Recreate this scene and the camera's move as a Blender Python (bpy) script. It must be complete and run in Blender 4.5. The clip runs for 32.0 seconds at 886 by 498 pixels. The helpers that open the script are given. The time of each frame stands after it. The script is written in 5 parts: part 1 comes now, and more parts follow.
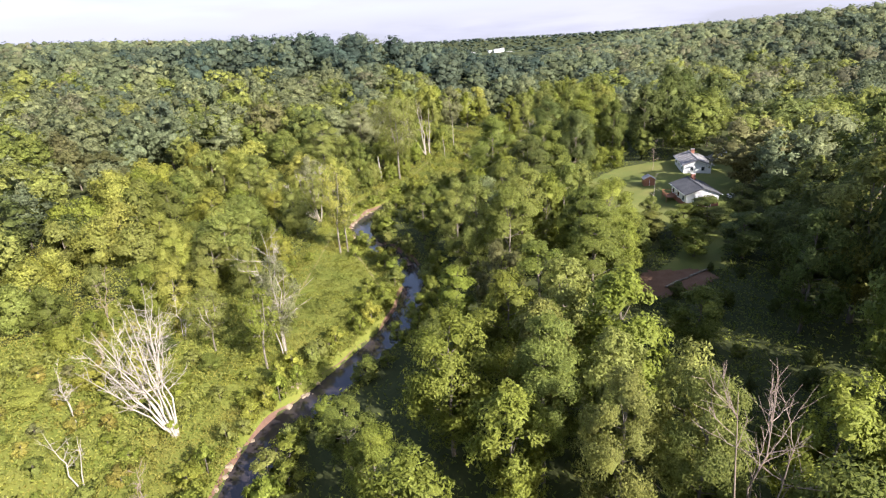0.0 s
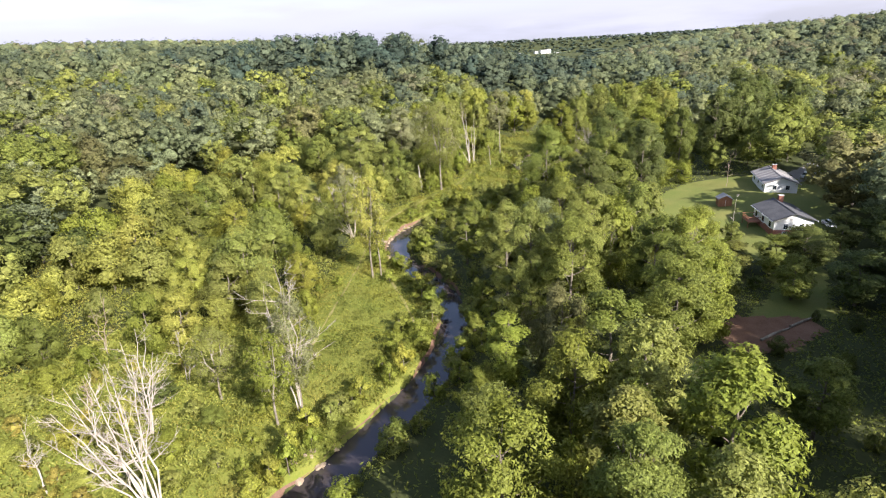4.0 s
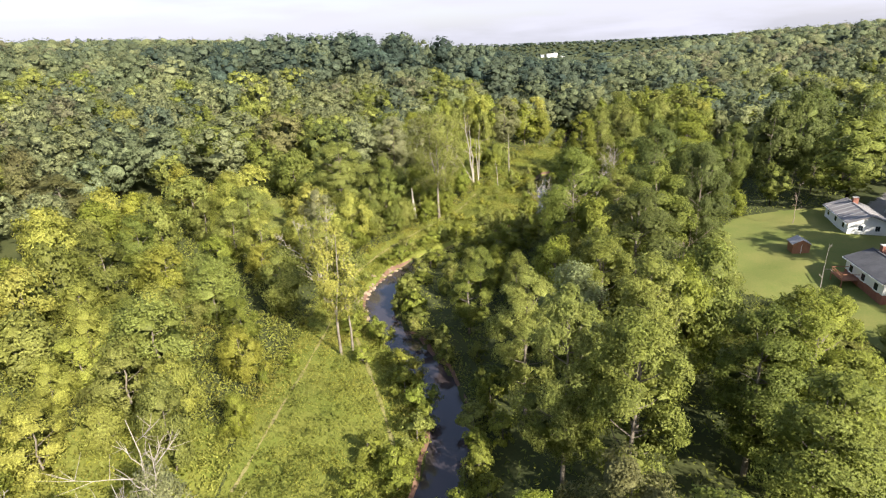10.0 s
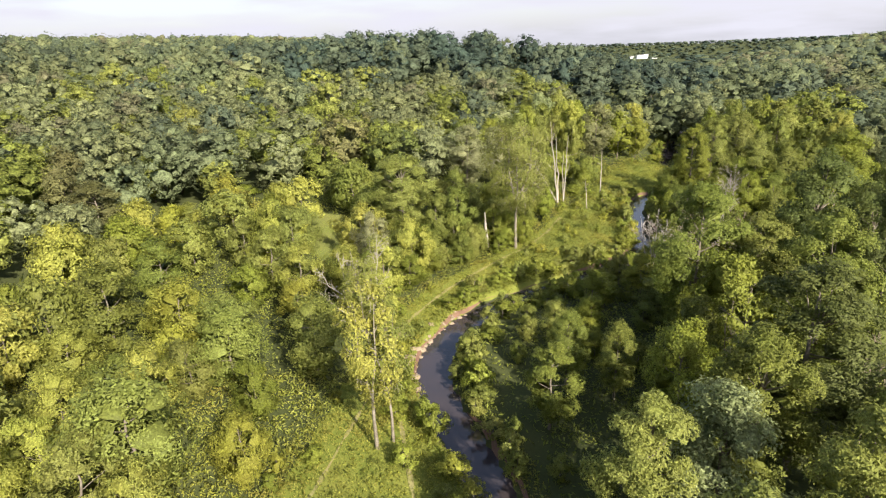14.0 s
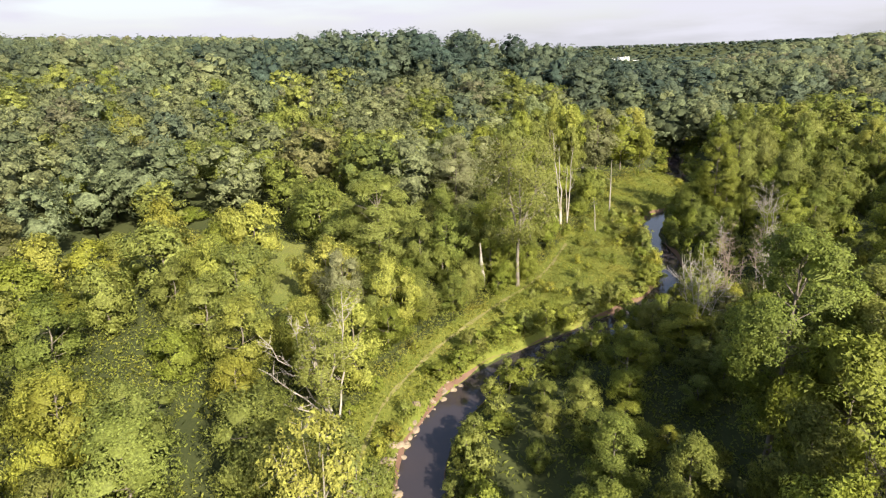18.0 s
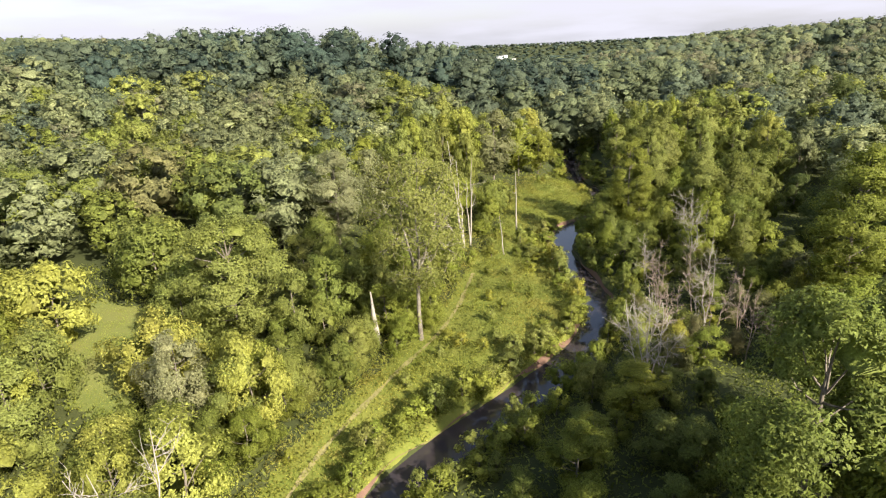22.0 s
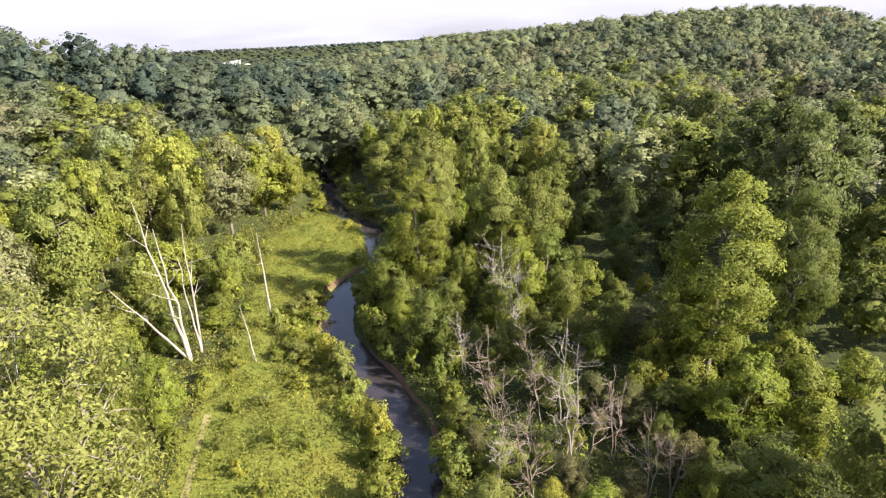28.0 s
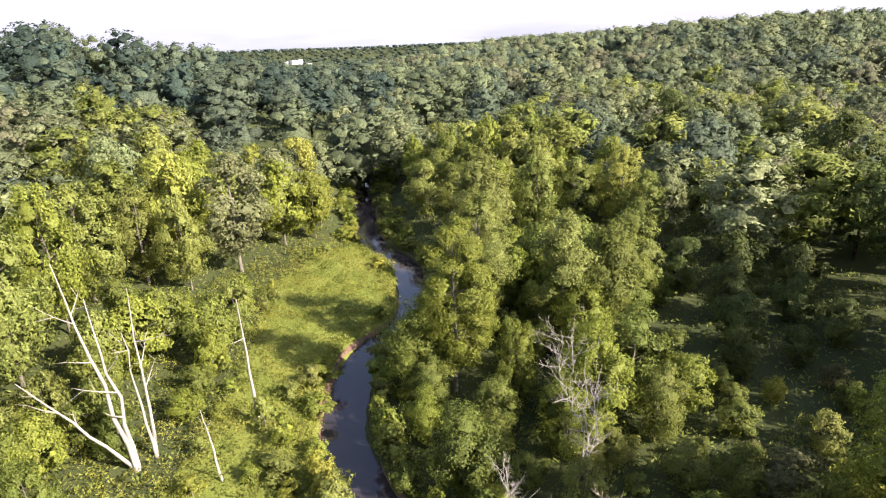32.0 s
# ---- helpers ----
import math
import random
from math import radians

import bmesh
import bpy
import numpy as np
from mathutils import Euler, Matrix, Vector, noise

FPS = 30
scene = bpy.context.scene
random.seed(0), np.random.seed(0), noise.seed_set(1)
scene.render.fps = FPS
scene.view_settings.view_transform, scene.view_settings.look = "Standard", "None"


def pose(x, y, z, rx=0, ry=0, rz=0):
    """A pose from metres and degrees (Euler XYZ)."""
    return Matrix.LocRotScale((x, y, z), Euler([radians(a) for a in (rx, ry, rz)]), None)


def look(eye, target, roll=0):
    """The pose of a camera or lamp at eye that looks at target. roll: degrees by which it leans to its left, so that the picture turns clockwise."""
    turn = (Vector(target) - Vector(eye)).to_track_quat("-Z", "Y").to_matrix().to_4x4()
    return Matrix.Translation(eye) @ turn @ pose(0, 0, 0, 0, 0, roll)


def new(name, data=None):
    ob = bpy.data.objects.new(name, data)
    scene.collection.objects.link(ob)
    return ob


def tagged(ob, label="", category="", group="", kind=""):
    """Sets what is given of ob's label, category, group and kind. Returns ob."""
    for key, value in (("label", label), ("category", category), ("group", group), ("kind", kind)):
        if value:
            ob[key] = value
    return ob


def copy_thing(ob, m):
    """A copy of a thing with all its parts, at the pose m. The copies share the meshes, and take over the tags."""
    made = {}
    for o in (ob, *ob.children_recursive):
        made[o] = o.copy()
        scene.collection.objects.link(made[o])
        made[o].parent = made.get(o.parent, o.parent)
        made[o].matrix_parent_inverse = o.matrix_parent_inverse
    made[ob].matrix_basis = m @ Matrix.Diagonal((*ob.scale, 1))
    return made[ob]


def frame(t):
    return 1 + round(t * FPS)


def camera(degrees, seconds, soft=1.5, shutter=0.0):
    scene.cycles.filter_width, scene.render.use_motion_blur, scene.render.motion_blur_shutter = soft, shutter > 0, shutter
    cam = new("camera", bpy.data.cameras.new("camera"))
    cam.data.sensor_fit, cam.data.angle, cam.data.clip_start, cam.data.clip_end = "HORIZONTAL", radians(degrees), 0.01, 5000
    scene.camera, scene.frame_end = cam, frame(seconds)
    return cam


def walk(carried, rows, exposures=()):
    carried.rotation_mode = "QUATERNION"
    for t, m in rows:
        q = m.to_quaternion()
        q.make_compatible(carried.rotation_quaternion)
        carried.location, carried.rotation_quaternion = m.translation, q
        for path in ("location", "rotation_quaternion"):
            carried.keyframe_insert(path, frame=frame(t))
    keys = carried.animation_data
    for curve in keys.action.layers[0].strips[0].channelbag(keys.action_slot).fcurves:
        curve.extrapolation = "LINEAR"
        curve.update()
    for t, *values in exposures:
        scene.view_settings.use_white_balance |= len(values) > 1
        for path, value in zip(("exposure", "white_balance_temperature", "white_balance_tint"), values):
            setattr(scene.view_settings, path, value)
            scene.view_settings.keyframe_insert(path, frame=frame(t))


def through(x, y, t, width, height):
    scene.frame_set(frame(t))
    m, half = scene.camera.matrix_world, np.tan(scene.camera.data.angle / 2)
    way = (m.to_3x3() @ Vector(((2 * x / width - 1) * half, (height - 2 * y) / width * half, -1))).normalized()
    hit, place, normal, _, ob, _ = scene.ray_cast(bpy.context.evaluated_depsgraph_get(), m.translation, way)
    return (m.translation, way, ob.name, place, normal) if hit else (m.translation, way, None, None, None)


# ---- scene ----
cam = camera(75.4, 32.0, soft=1.2)
PATH = [
    (0, (0.941, 0.779, 43.994), (1.131, 2.641, 43.287), -3.15),
    (0.5, (1.204, 2.367, 43.928), (1.326, 4.236, 43.225), -3.07),
    (1, (1.403, 4.016, 43.873), (1.488, 5.887, 43.172), -3.17),
    (1.5, (1.533, 5.773, 43.819), (1.605, 7.645, 43.118), -3.08),
    (2, (1.551, 7.663, 43.781), (1.617, 9.535, 43.081), -3.08),
    (2.5, (1.533, 9.641, 43.717), (1.597, 11.513, 43.016), -3.08),
    (3, (1.5, 11.631, 43.649), (1.558, 13.504, 42.949), -2.98),
    (3.5, (1.493, 13.65, 43.598), (1.548, 15.523, 42.899), -2.98),
    (5.5, (1.61, 22.207, 43.244), (1.662, 24.081, 42.55), -2.88),
    (6, (1.625, 24.53, 43.164), (1.677, 26.405, 42.469), -2.88),
    (6.5, (1.773, 26.932, 43.063), (1.828, 28.807, 42.369), -2.78),
    (7, (2.048, 29.388, 42.953), (2.103, 31.263, 42.259), -2.78),
    (7.5, (2.315, 31.904, 42.846), (2.37, 33.779, 42.153), -2.68),
    (8, (2.679, 34.454, 42.729), (2.736, 36.33, 42.037), -2.68),
    (8.5, (3.041, 37.019, 42.619), (3.101, 38.895, 41.929), -2.58),
    (9, (3.406, 39.566, 42.521), (3.464, 41.442, 41.83), -2.48),
    (9.5, (3.759, 42.146, 42.407), (3.807, 44.023, 41.718), -2.38),
    (10, (4.034, 44.88, 42.251), (4.079, 46.757, 41.562), -2.38),
    (10.5, (4.259, 47.56, 42.135), (4.301, 49.437, 41.446), -2.29),
    (11, (4.465, 50.192, 42.028), (4.479, 52.07, 41.34), -2.19),
    (11.5, (4.746, 52.844, 41.944), (4.643, 54.72, 41.259), -2.12),
    (12, (4.908, 55.581, 41.893), (4.75, 57.454, 41.211), -2.04),
    (12.5, (4.842, 58.351, 41.839), (4.663, 60.222, 41.157), -1.94),
    (13, (4.598, 61.132, 41.789), (4.409, 63.003, 41.108), -1.95),
    (13.5, (4.278, 63.86, 41.711), (4.081, 65.73, 41.03), -1.85),
    (14, (3.986, 66.737, 41.645), (3.779, 68.606, 40.963), -1.85),
    (14.5, (3.643, 69.599, 41.547), (3.434, 71.468, 40.864), -1.85),
    (16.5, (1.962, 80.592, 40.642), (1.75, 82.462, 39.965), -1.76),
    (17, (1.699, 83.187, 40.518), (1.493, 85.058, 39.842), -1.75),
    (17.5, (1.466, 85.708, 40.394), (1.293, 87.583, 39.718), -1.74),
    (18, (1.188, 88.351, 40.26), (1.042, 90.228, 39.584), -1.84),
    (18.5, (1.037, 91.076, 40.092), (0.931, 92.955, 39.415), -2.02),
    (19, (1.011, 93.765, 39.88), (1.017, 95.645, 39.2), -2.2),
    (19.5, (0.978, 96.394, 39.732), (1.088, 98.271, 39.05), -2.47),
    (20, (1.058, 98.974, 39.628), (1.206, 100.847, 38.944), -2.47),
    (20.5, (1.217, 101.576, 39.558), (1.391, 103.448, 38.875), -2.46),
    (21, (1.455, 104.093, 39.495), (1.648, 105.962, 38.81), -2.36),
    (21.5, (1.77, 106.539, 39.433), (1.977, 108.406, 38.748), -2.35),
    (22, (2.129, 108.987, 39.41), (2.345, 110.853, 38.723), -2.25),
    (22.5, (2.605, 111.528, 39.417), (2.844, 113.391, 38.729), -2.25),
    (23, (3.156, 114.139, 39.355), (3.448, 115.993, 38.664), -2.34),
    (23.5, (3.8, 116.833, 39.271), (4.15, 118.676, 38.577), -2.43),
    (24, (4.507, 119.531, 39.207), (4.932, 121.356, 38.509), -2.42),
    (24.5, (5.249, 122.17, 39.159), (5.741, 123.978, 38.459), -2.52),
    (25, (6.147, 124.803, 39.145), (6.676, 126.6, 38.444), -2.71),
    (25.5, (7.143, 127.566, 39.058), (7.698, 129.354, 38.355), -2.71),
    (26, (8.324, 130.344, 38.853), (9.026, 132.077, 38.144), -2.61),
    (26.5, (9.536, 133.317, 38.686), (10.412, 134.965, 37.967), -3.02),
    (28.5, (14.249, 144.313, 38.236), (15.223, 145.911, 37.531), -2.03),
    (29, (15.779, 146.683, 38.16), (16.756, 148.278, 37.453), -1.93),
    (29.5, (17.373, 148.997, 38.098), (18.349, 150.594, 37.393), -1.93),
    (30, (18.953, 151.303, 38.057), (19.918, 152.908, 37.354), -2.03),
    (30.5, (20.535, 153.585, 38.01), (21.458, 155.215, 37.309), -1.93),
    (31, (22.045, 155.923, 37.966), (22.957, 157.56, 37.267), -1.73),
    (31.5, (23.501, 158.322, 37.97), (24.393, 159.971, 37.274), -1.53),
    (32, (24.983, 160.721, 37.952), (25.796, 162.412, 37.259), -1.42),
]
walk(cam, [(t, look(eye, target, roll)) for t, eye, target, roll in PATH], [(0, 1.57, 5950, 17), (6, 1.55, 6100, 15), (11, 1.52, 6350, 12), (17, 1.40, 6500, 10), (21, 1.46, 6450, 11), (25, 1.60, 6430, 12), (29, 1.72, 6250, 16), (32, 1.80, 6200, 17)])

# ---- daylight ----
SUN_EL, SUN_AZ = 33.0, 143.0          # degrees; azimuth clockwise from +y
sun_way = Vector((math.sin(radians(SUN_AZ)) * math.cos(radians(SUN_EL)), math.cos(radians(SUN_AZ)) * math.cos(radians(SUN_EL)), math.sin(radians(SUN_EL))))
sun_lamp = bpy.data.lights.new("sun", "SUN")
sun_lamp.energy, sun_lamp.angle, sun_lamp.color = 5.0, radians(0.6), (1.0, 0.93, 0.79)
sun = new("sun", sun_lamp)
sun.matrix_world = look(sun_way * 300, (0, 0, 0))

world = bpy.data.worlds.new("sky")
scene.world = world
world.use_nodes = True
wn, wl = world.node_tree.nodes, world.node_tree.links
wn.clear()
w_out, w_bg, w_sky = wn.new("ShaderNodeOutputWorld"), wn.new("ShaderNodeBackground"), wn.new("ShaderNodeTexSky")
w_sky.sky_type, w_sky.sun_disc = "NISHITA", False
w_sky.sun_elevation, w_sky.sun_rotation = radians(SUN_EL), radians(SUN_AZ)
w_sky.dust_density, w_sky.air_density = 2.0, 1.0
w_co, w_map, w_noise, w_ramp, w_mix, w_sep, w_haze, w_mul = (wn.new("ShaderNode" + k) for k in ("TexCoord", "Mapping", "TexNoise", "MapRange", "MixRGB", "SeparateXYZ", "MapRange", "Math"))
w_map.inputs["Scale"].default_value = (1.6, 1.6, 10.0)
w_noise.inputs["Scale"].default_value, w_noise.inputs["Detail"].default_value = 2.6, 5.0
w_ramp.inputs["From Min"].default_value, w_ramp.inputs["From Max"].default_value, w_ramp.inputs["To Min"].default_value = 0.38, 0.60, 0.66
w_haze.inputs["From Min"].default_value, w_haze.inputs["From Max"].default_value = 0.42, 0.10
w_haze.inputs["To Min"].default_value = 0.15
w_mul.operation = "MULTIPLY"
w_mix.inputs[2].default_value = (2.52, 2.50, 2.80, 1)
wl.new(w_co.outputs["Generated"], w_map.inputs["Vector"])
wl.new(w_co.outputs["Generated"], w_sep.inputs[0])
wl.new(w_sep.outputs["Z"], w_haze.inputs["Value"])
wl.new(w_map.outputs[0], w_noise.inputs["Vector"])
wl.new(w_noise.outputs["Fac"], w_ramp.inputs["Value"])
wl.new(w_ramp.outputs[0], w_mul.inputs[0])
wl.new(w_haze.outputs[0], w_mul.inputs[1])
wl.new(w_mul.outputs[0], w_mix.inputs[0])
w_dim = wn.new("ShaderNodeMixRGB")
w_dim.blend_type, w_dim.inputs[0].default_value, w_dim.inputs[2].default_value = "MULTIPLY", 1.0, (0.76, 0.76, 0.76, 1)
wl.new(w_sky.outputs[0], w_dim.inputs[1])
wl.new(w_dim.outputs[0], w_mix.inputs[1])
wl.new(w_mix.outputs[0], w_bg.inputs[0])
w_bg.inputs[1].default_value = 0.125
wl.new(w_bg.outputs[0], w_out.inputs[0])


# ---- materials ----
def material(name):
    m = bpy.data.materials.new(name)
    m.use_nodes = True
    n = m.node_tree.nodes
    return m, n, m.node_tree.links, n["Principled BSDF"]


def surface(name, colour, other, scale=2.0, rough=0.85, bump=0.3, fine=14.0, metal=0.0, balance=(0.35, 0.65)):
    """Two colours mixed by noise at two scales, with fine relief."""
    m, n, l, p = material(name)
    co, big, small, ramp, mix, bu = (n.new("ShaderNode" + k) for k in ("TexCoord", "TexNoise", "TexNoise", "ValToRGB", "MixRGB", "Bump"))
    big.inputs["Scale"].default_value, big.inputs["Detail"].default_value = scale, 5.0
    small.inputs["Scale"].default_value, small.inputs["Detail"].default_value = scale * fine, 4.0
    ad = n.new("ShaderNodeMath")
    ad.operation, ad.inputs[1].default_value = "MULTIPLY_ADD", 0.55
    sc = n.new("ShaderNodeMath")
    sc.operation, sc.inputs[1].default_value = "MULTIPLY", 0.45
    l.new(co.outputs["Object"], big.inputs["Vector"])
    l.new(co.outputs["Object"], small.inputs["Vector"])
    l.new(small.outputs["Fac"], sc.inputs[0])
    l.new(big.outputs["Fac"], ad.inputs[0])
    l.new(sc.outputs[0], ad.inputs[2])
    ramp.color_ramp.elements[0].position, ramp.color_ramp.elements[1].position = balance
    l.new(ad.outputs[0], ramp.inputs[0])
    l.new(ramp.outputs[0], mix.inputs[0])
    mix.inputs[1].default_value, mix.inputs[2].default_value = (*colour, 1), (*other, 1)
    l.new(mix.outputs[0], p.inputs["Base Color"])
    l.new(small.outputs["Fac"], bu.inputs["Height"])
    bu.inputs["Strength"].default_value, bu.inputs["Distance"].default_value = bump, 0.05
    l.new(bu.outputs[0], p.inputs["Normal"])
    p.inputs["Roughness"].default_value, p.inputs["Metallic"].default_value = rough, metal
    p.inputs["Specular IOR Level"].default_value = 0.15 if rough > 0.8 else 0.5
    return m


def foliage(name, source, low=0.70, high=1.28, through=0.48, rough=0.6, grain_scale=5.5, contrast=0.40, relief=0.2):
    """Leaves: colour from the object or a tint stored on the mesh, varied leaf by leaf, in leaf-sized grain and in soft patches."""
    m, n, l, p = material(name)
    if source == "object":
        base = n.new("ShaderNodeObjectInfo").outputs["Color"]
    else:
        at = n.new("ShaderNodeAttribute")
        at.attribute_name = "tint"
        base = at.outputs["Color"]
    geo, rng, co, patch, grain, gr, mul, mul2, hue, tr, mixs, bu = (n.new("ShaderNode" + k) for k in ("NewGeometry", "MapRange", "TexCoord", "TexNoise", "TexNoise", "MapRange", "MixRGB", "MixRGB", "HueSaturation", "BsdfTranslucent", "MixShader", "Bump"))
    rng.inputs["To Min"].default_value, rng.inputs["To Max"].default_value = low, high
    l.new(geo.outputs["Random Per Island"], rng.inputs["Value"])
    mul.blend_type, mul.inputs[0].default_value = "MULTIPLY", 1.0
    l.new(base, mul.inputs[1])
    l.new(rng.outputs[0], mul.inputs[2])
    l.new(co.outputs["Object"], grain.inputs["Vector"])
    grain.inputs["Scale"].default_value, grain.inputs["Detail"].default_value = grain_scale, 4.0
    gr.inputs["From Min"].default_value, gr.inputs["From Max"].default_value = 0.3, 0.7
    gr.inputs["To Min"].default_value, gr.inputs["To Max"].default_value = 1 - contrast, 1 + contrast
    l.new(grain.outputs["Fac"], gr.inputs["Value"])
    mul2.blend_type, mul2.inputs[0].default_value = "MULTIPLY", 1.0
    l.new(mul.outputs[0], mul2.inputs[1])
    l.new(gr.outputs[0], mul2.inputs[2])
    l.new(co.outputs["Object"], patch.inputs["Vector"])
    patch.inputs["Scale"].default_value = 0.35
    prng = n.new("ShaderNodeMapRange")
    prng.inputs["To Min"].default_value, prng.inputs["To Max"].default_value = 0.487, 0.513
    l.new(patch.outputs["Fac"], prng.inputs["Value"])
    l.new(prng.outputs[0], hue.inputs["Hue"])
    l.new(mul2.outputs[0], hue.inputs["Color"])
    l.new(hue.outputs[0], p.inputs["Base Color"])
    l.new(grain.outputs["Fac"], bu.inputs["Height"])
    bu.inputs["Strength"].default_value, bu.inputs["Distance"].default_value = 0.45, relief
    l.new(bu.outputs[0], p.inputs["Normal"])
    p.inputs["Roughness"].default_value = rough
    p.inputs["Specular IOR Level"].default_value = 0.22
    l.new(hue.outputs[0], tr.inputs["Color"])
    mixs.inputs[0].default_value = through
    l.new(p.outputs[0], mixs.inputs[1])
    l.new(tr.outputs[0], mixs.inputs[2])
    l.new(mixs.outputs[0], n["Material Output"].inputs["Surface"])
    return m


LEAF = foliage("leaves", "object")
LEAF_TINT = foliage("leaves_mixed", "tint", 0.84, 1.16, contrast=0.30)
LEAF_FAR = foliage("leaves_of_the_far_woods", "tint", 0.72, 1.28, 0.46, 0.7, 2.2, 0.55, 0.5)
BARK = surface("bark_grey_brown", (0.10, 0.08, 0.06), (0.22, 0.19, 0.15), 1.5, 0.9, 0.6)
BARK_PALE = surface("bark_pale_sycamore", (0.31, 0.28, 0.215), (0.14, 0.115, 0.08), 0.7, 0.85, 0.4, balance=(0.40, 0.62))
BARK_MIXED = surface("bark_flaking_grey_and_pale", (0.12, 0.10, 0.075), (0.27, 0.24, 0.19), 0.8, 0.9, 0.6, balance=(0.42, 0.66))
BARK_DEAD = surface("dead_wood_bleached", (0.36, 0.32, 0.27), (0.20, 0.17, 0.135), 1.2, 0.9, 0.5, balance=(0.40, 0.75))
TWIG = surface("dead_twigs_brown", (0.30, 0.24, 0.19), (0.18, 0.13, 0.10), 1.2, 0.9, 0.4)
GROUND = surface("forest_floor", (0.036, 0.044, 0.015), (0.062, 0.068, 0.022), 0.12, 0.95, 0.6, fine=30.0)
MEADOW = surface("meadow_soil_and_grass", (0.105, 0.128, 0.020), (0.165, 0.165, 0.034), 0.25, 0.95, 0.6, fine=16.0)
LAWN = surface("mown_lawn", (0.105, 0.130, 0.030), (0.165, 0.160, 0.048), 0.16, 0.95, 0.4, fine=30.0)
MUD = surface("river_mud", (0.095, 0.048, 0.030), (0.16, 0.090, 0.058), 0.7, 0.8, 0.5)
DIRT = surface("trodden_dirt", (0.25, 0.205, 0.095), (0.19, 0.185, 0.06), 0.6, 0.95, 0.5)
SOIL = surface("bare_red_soil", (0.13, 0.070, 0.040), (0.20, 0.12, 0.075), 0.5, 0.95, 0.6)
ROCK = surface("buff_stone", (0.30, 0.235, 0.165), (0.19, 0.145, 0.10), 1.5, 0.85, 0.6)
ASPHALT = surface("old_asphalt", (0.16, 0.15, 0.14), (0.22, 0.21, 0.20), 0.5, 0.9, 0.3)
SIDING = surface("white_siding", (0.80, 0.79, 0.76), (0.70, 0.69, 0.66), 0.6, 0.6, 0.1)
SHINGLE = surface("grey_shingles", (0.15, 0.14, 0.14), (0.25, 0.235, 0.23), 0.7, 0.9, 0.5)
SHINGLE_DARK = surface("charcoal_shingles", (0.055, 0.055, 0.06), (0.10, 0.10, 0.105), 0.7, 0.9, 0.5)
BRICK = surface("red_brick", (0.24, 0.095, 0.065), (0.30, 0.145, 0.105), 1.5, 0.9, 0.4, fine=8.0)
SHED_WOOD = surface("red_brown_boards", (0.30, 0.145, 0.080), (0.22, 0.105, 0.06), 1.5, 0.85, 0.3)
SHED_ROOF = surface("weathered_grey_roof", (0.34, 0.33, 0.32), (0.24, 0.23, 0.23), 1.0, 0.8, 0.3)
TRIM = surface("white_trim", (0.82, 0.82, 0.80), (0.74, 0.74, 0.72), 1.0, 0.5, 0.05)
CONCRETE = surface("pale_concrete", (0.46, 0.44, 0.41), (0.36, 0.34, 0.32), 0.8, 0.9, 0.3)
TYRE = surface("black_rubber", (0.03, 0.03, 0.03), (0.05, 0.05, 0.05), 3.0, 0.8, 0.2)
CHROME = surface("wheel_metal", (0.55, 0.55, 0.56), (0.42, 0.42, 0.43), 3.0, 0.35, 0.05, metal=0.9)
PAINT_SILVER = surface("silver_car_paint", (0.55, 0.56, 0.58), (0.50, 0.51, 0.53), 1.0, 0.3, 0.0, metal=0.5)
PAINT_WHITE = surface("white_car_paint", (0.80, 0.80, 0.80), (0.74, 0.74, 0.75), 1.0, 0.3, 0.0)

GLASS, gn, gl, gp = material("dark_window_glass")
gp.inputs["Base Color"].default_value, gp.inputs["Roughness"].default_value = (0.02, 0.025, 0.03, 1), 0.06

WATER, an, al, ap = material("muddy_sky_tinted_water")
ap.inputs["Roughness"].default_value = 0.03
ap.inputs["IOR"].default_value = 1.5
a_co, a_big, a_mix, a_rip, a_bump = (an.new("ShaderNode" + k) for k in ("TexCoord", "TexNoise", "MixRGB", "TexNoise", "Bump"))
a_big.inputs["Scale"].default_value, a_rip.inputs["Scale"].default_value, a_rip.inputs["Detail"].default_value = 0.16, 1.6, 5.0
# The second colour is bluer: sky reflection put into the water's own colour.
a_mix.inputs[1].default_value, a_mix.inputs[2].default_value = (0.046, 0.034, 0.032, 1), (0.028, 0.026, 0.032, 1)
al.new(a_co.outputs["Object"], a_big.inputs["Vector"])
al.new(a_co.outputs["Object"], a_rip.inputs["Vector"])
al.new(a_big.outputs["Fac"], a_mix.inputs[0])
al.new(a_mix.outputs[0], ap.inputs["Base Color"])
al.new(a_rip.outputs["Fac"], a_bump.inputs["Height"])
a_bump.inputs["Strength"].default_value, a_bump.inputs["Distance"].default_value = 0.22, 0.05
al.new(a_bump.outputs[0], ap.inputs["Normal"])


# ---- the lie of the land ----
def rise(a, b, x):
    t = np.clip((x - a) / (b - a), 0, 1)
    return t * t * (3 - 2 * t)


def valley_axis(y):
    return np.interp(y, [-400, 0, 60, 100, 140, 170, 200, 250, 330, 500, 1636, 5000], [-90, -30, -12, 2, 0, 16, 32, 52, 72, 105, 353, 1080])


STREAM = [(-30, -20), (-24, 20), (-18.5, 40), (-17, 49), (-14.6, 59), (-8, 68.3), (1, 82.8), (5, 96), (4.6, 107), (1.2, 116), (-3.2, 125.5), (-5.3, 135), (-3, 143.8), (1, 150.5),
          (7, 156.5), (18.5, 165.3), (28, 173.4), (33.4, 182.5), (35.7, 193), (35.9, 203), (37, 211), (43.5, 222.5), (52, 228.6), (57, 239), (60, 250), (58.8, 261), (62, 276), (70, 300), (84, 335), (100, 380)]


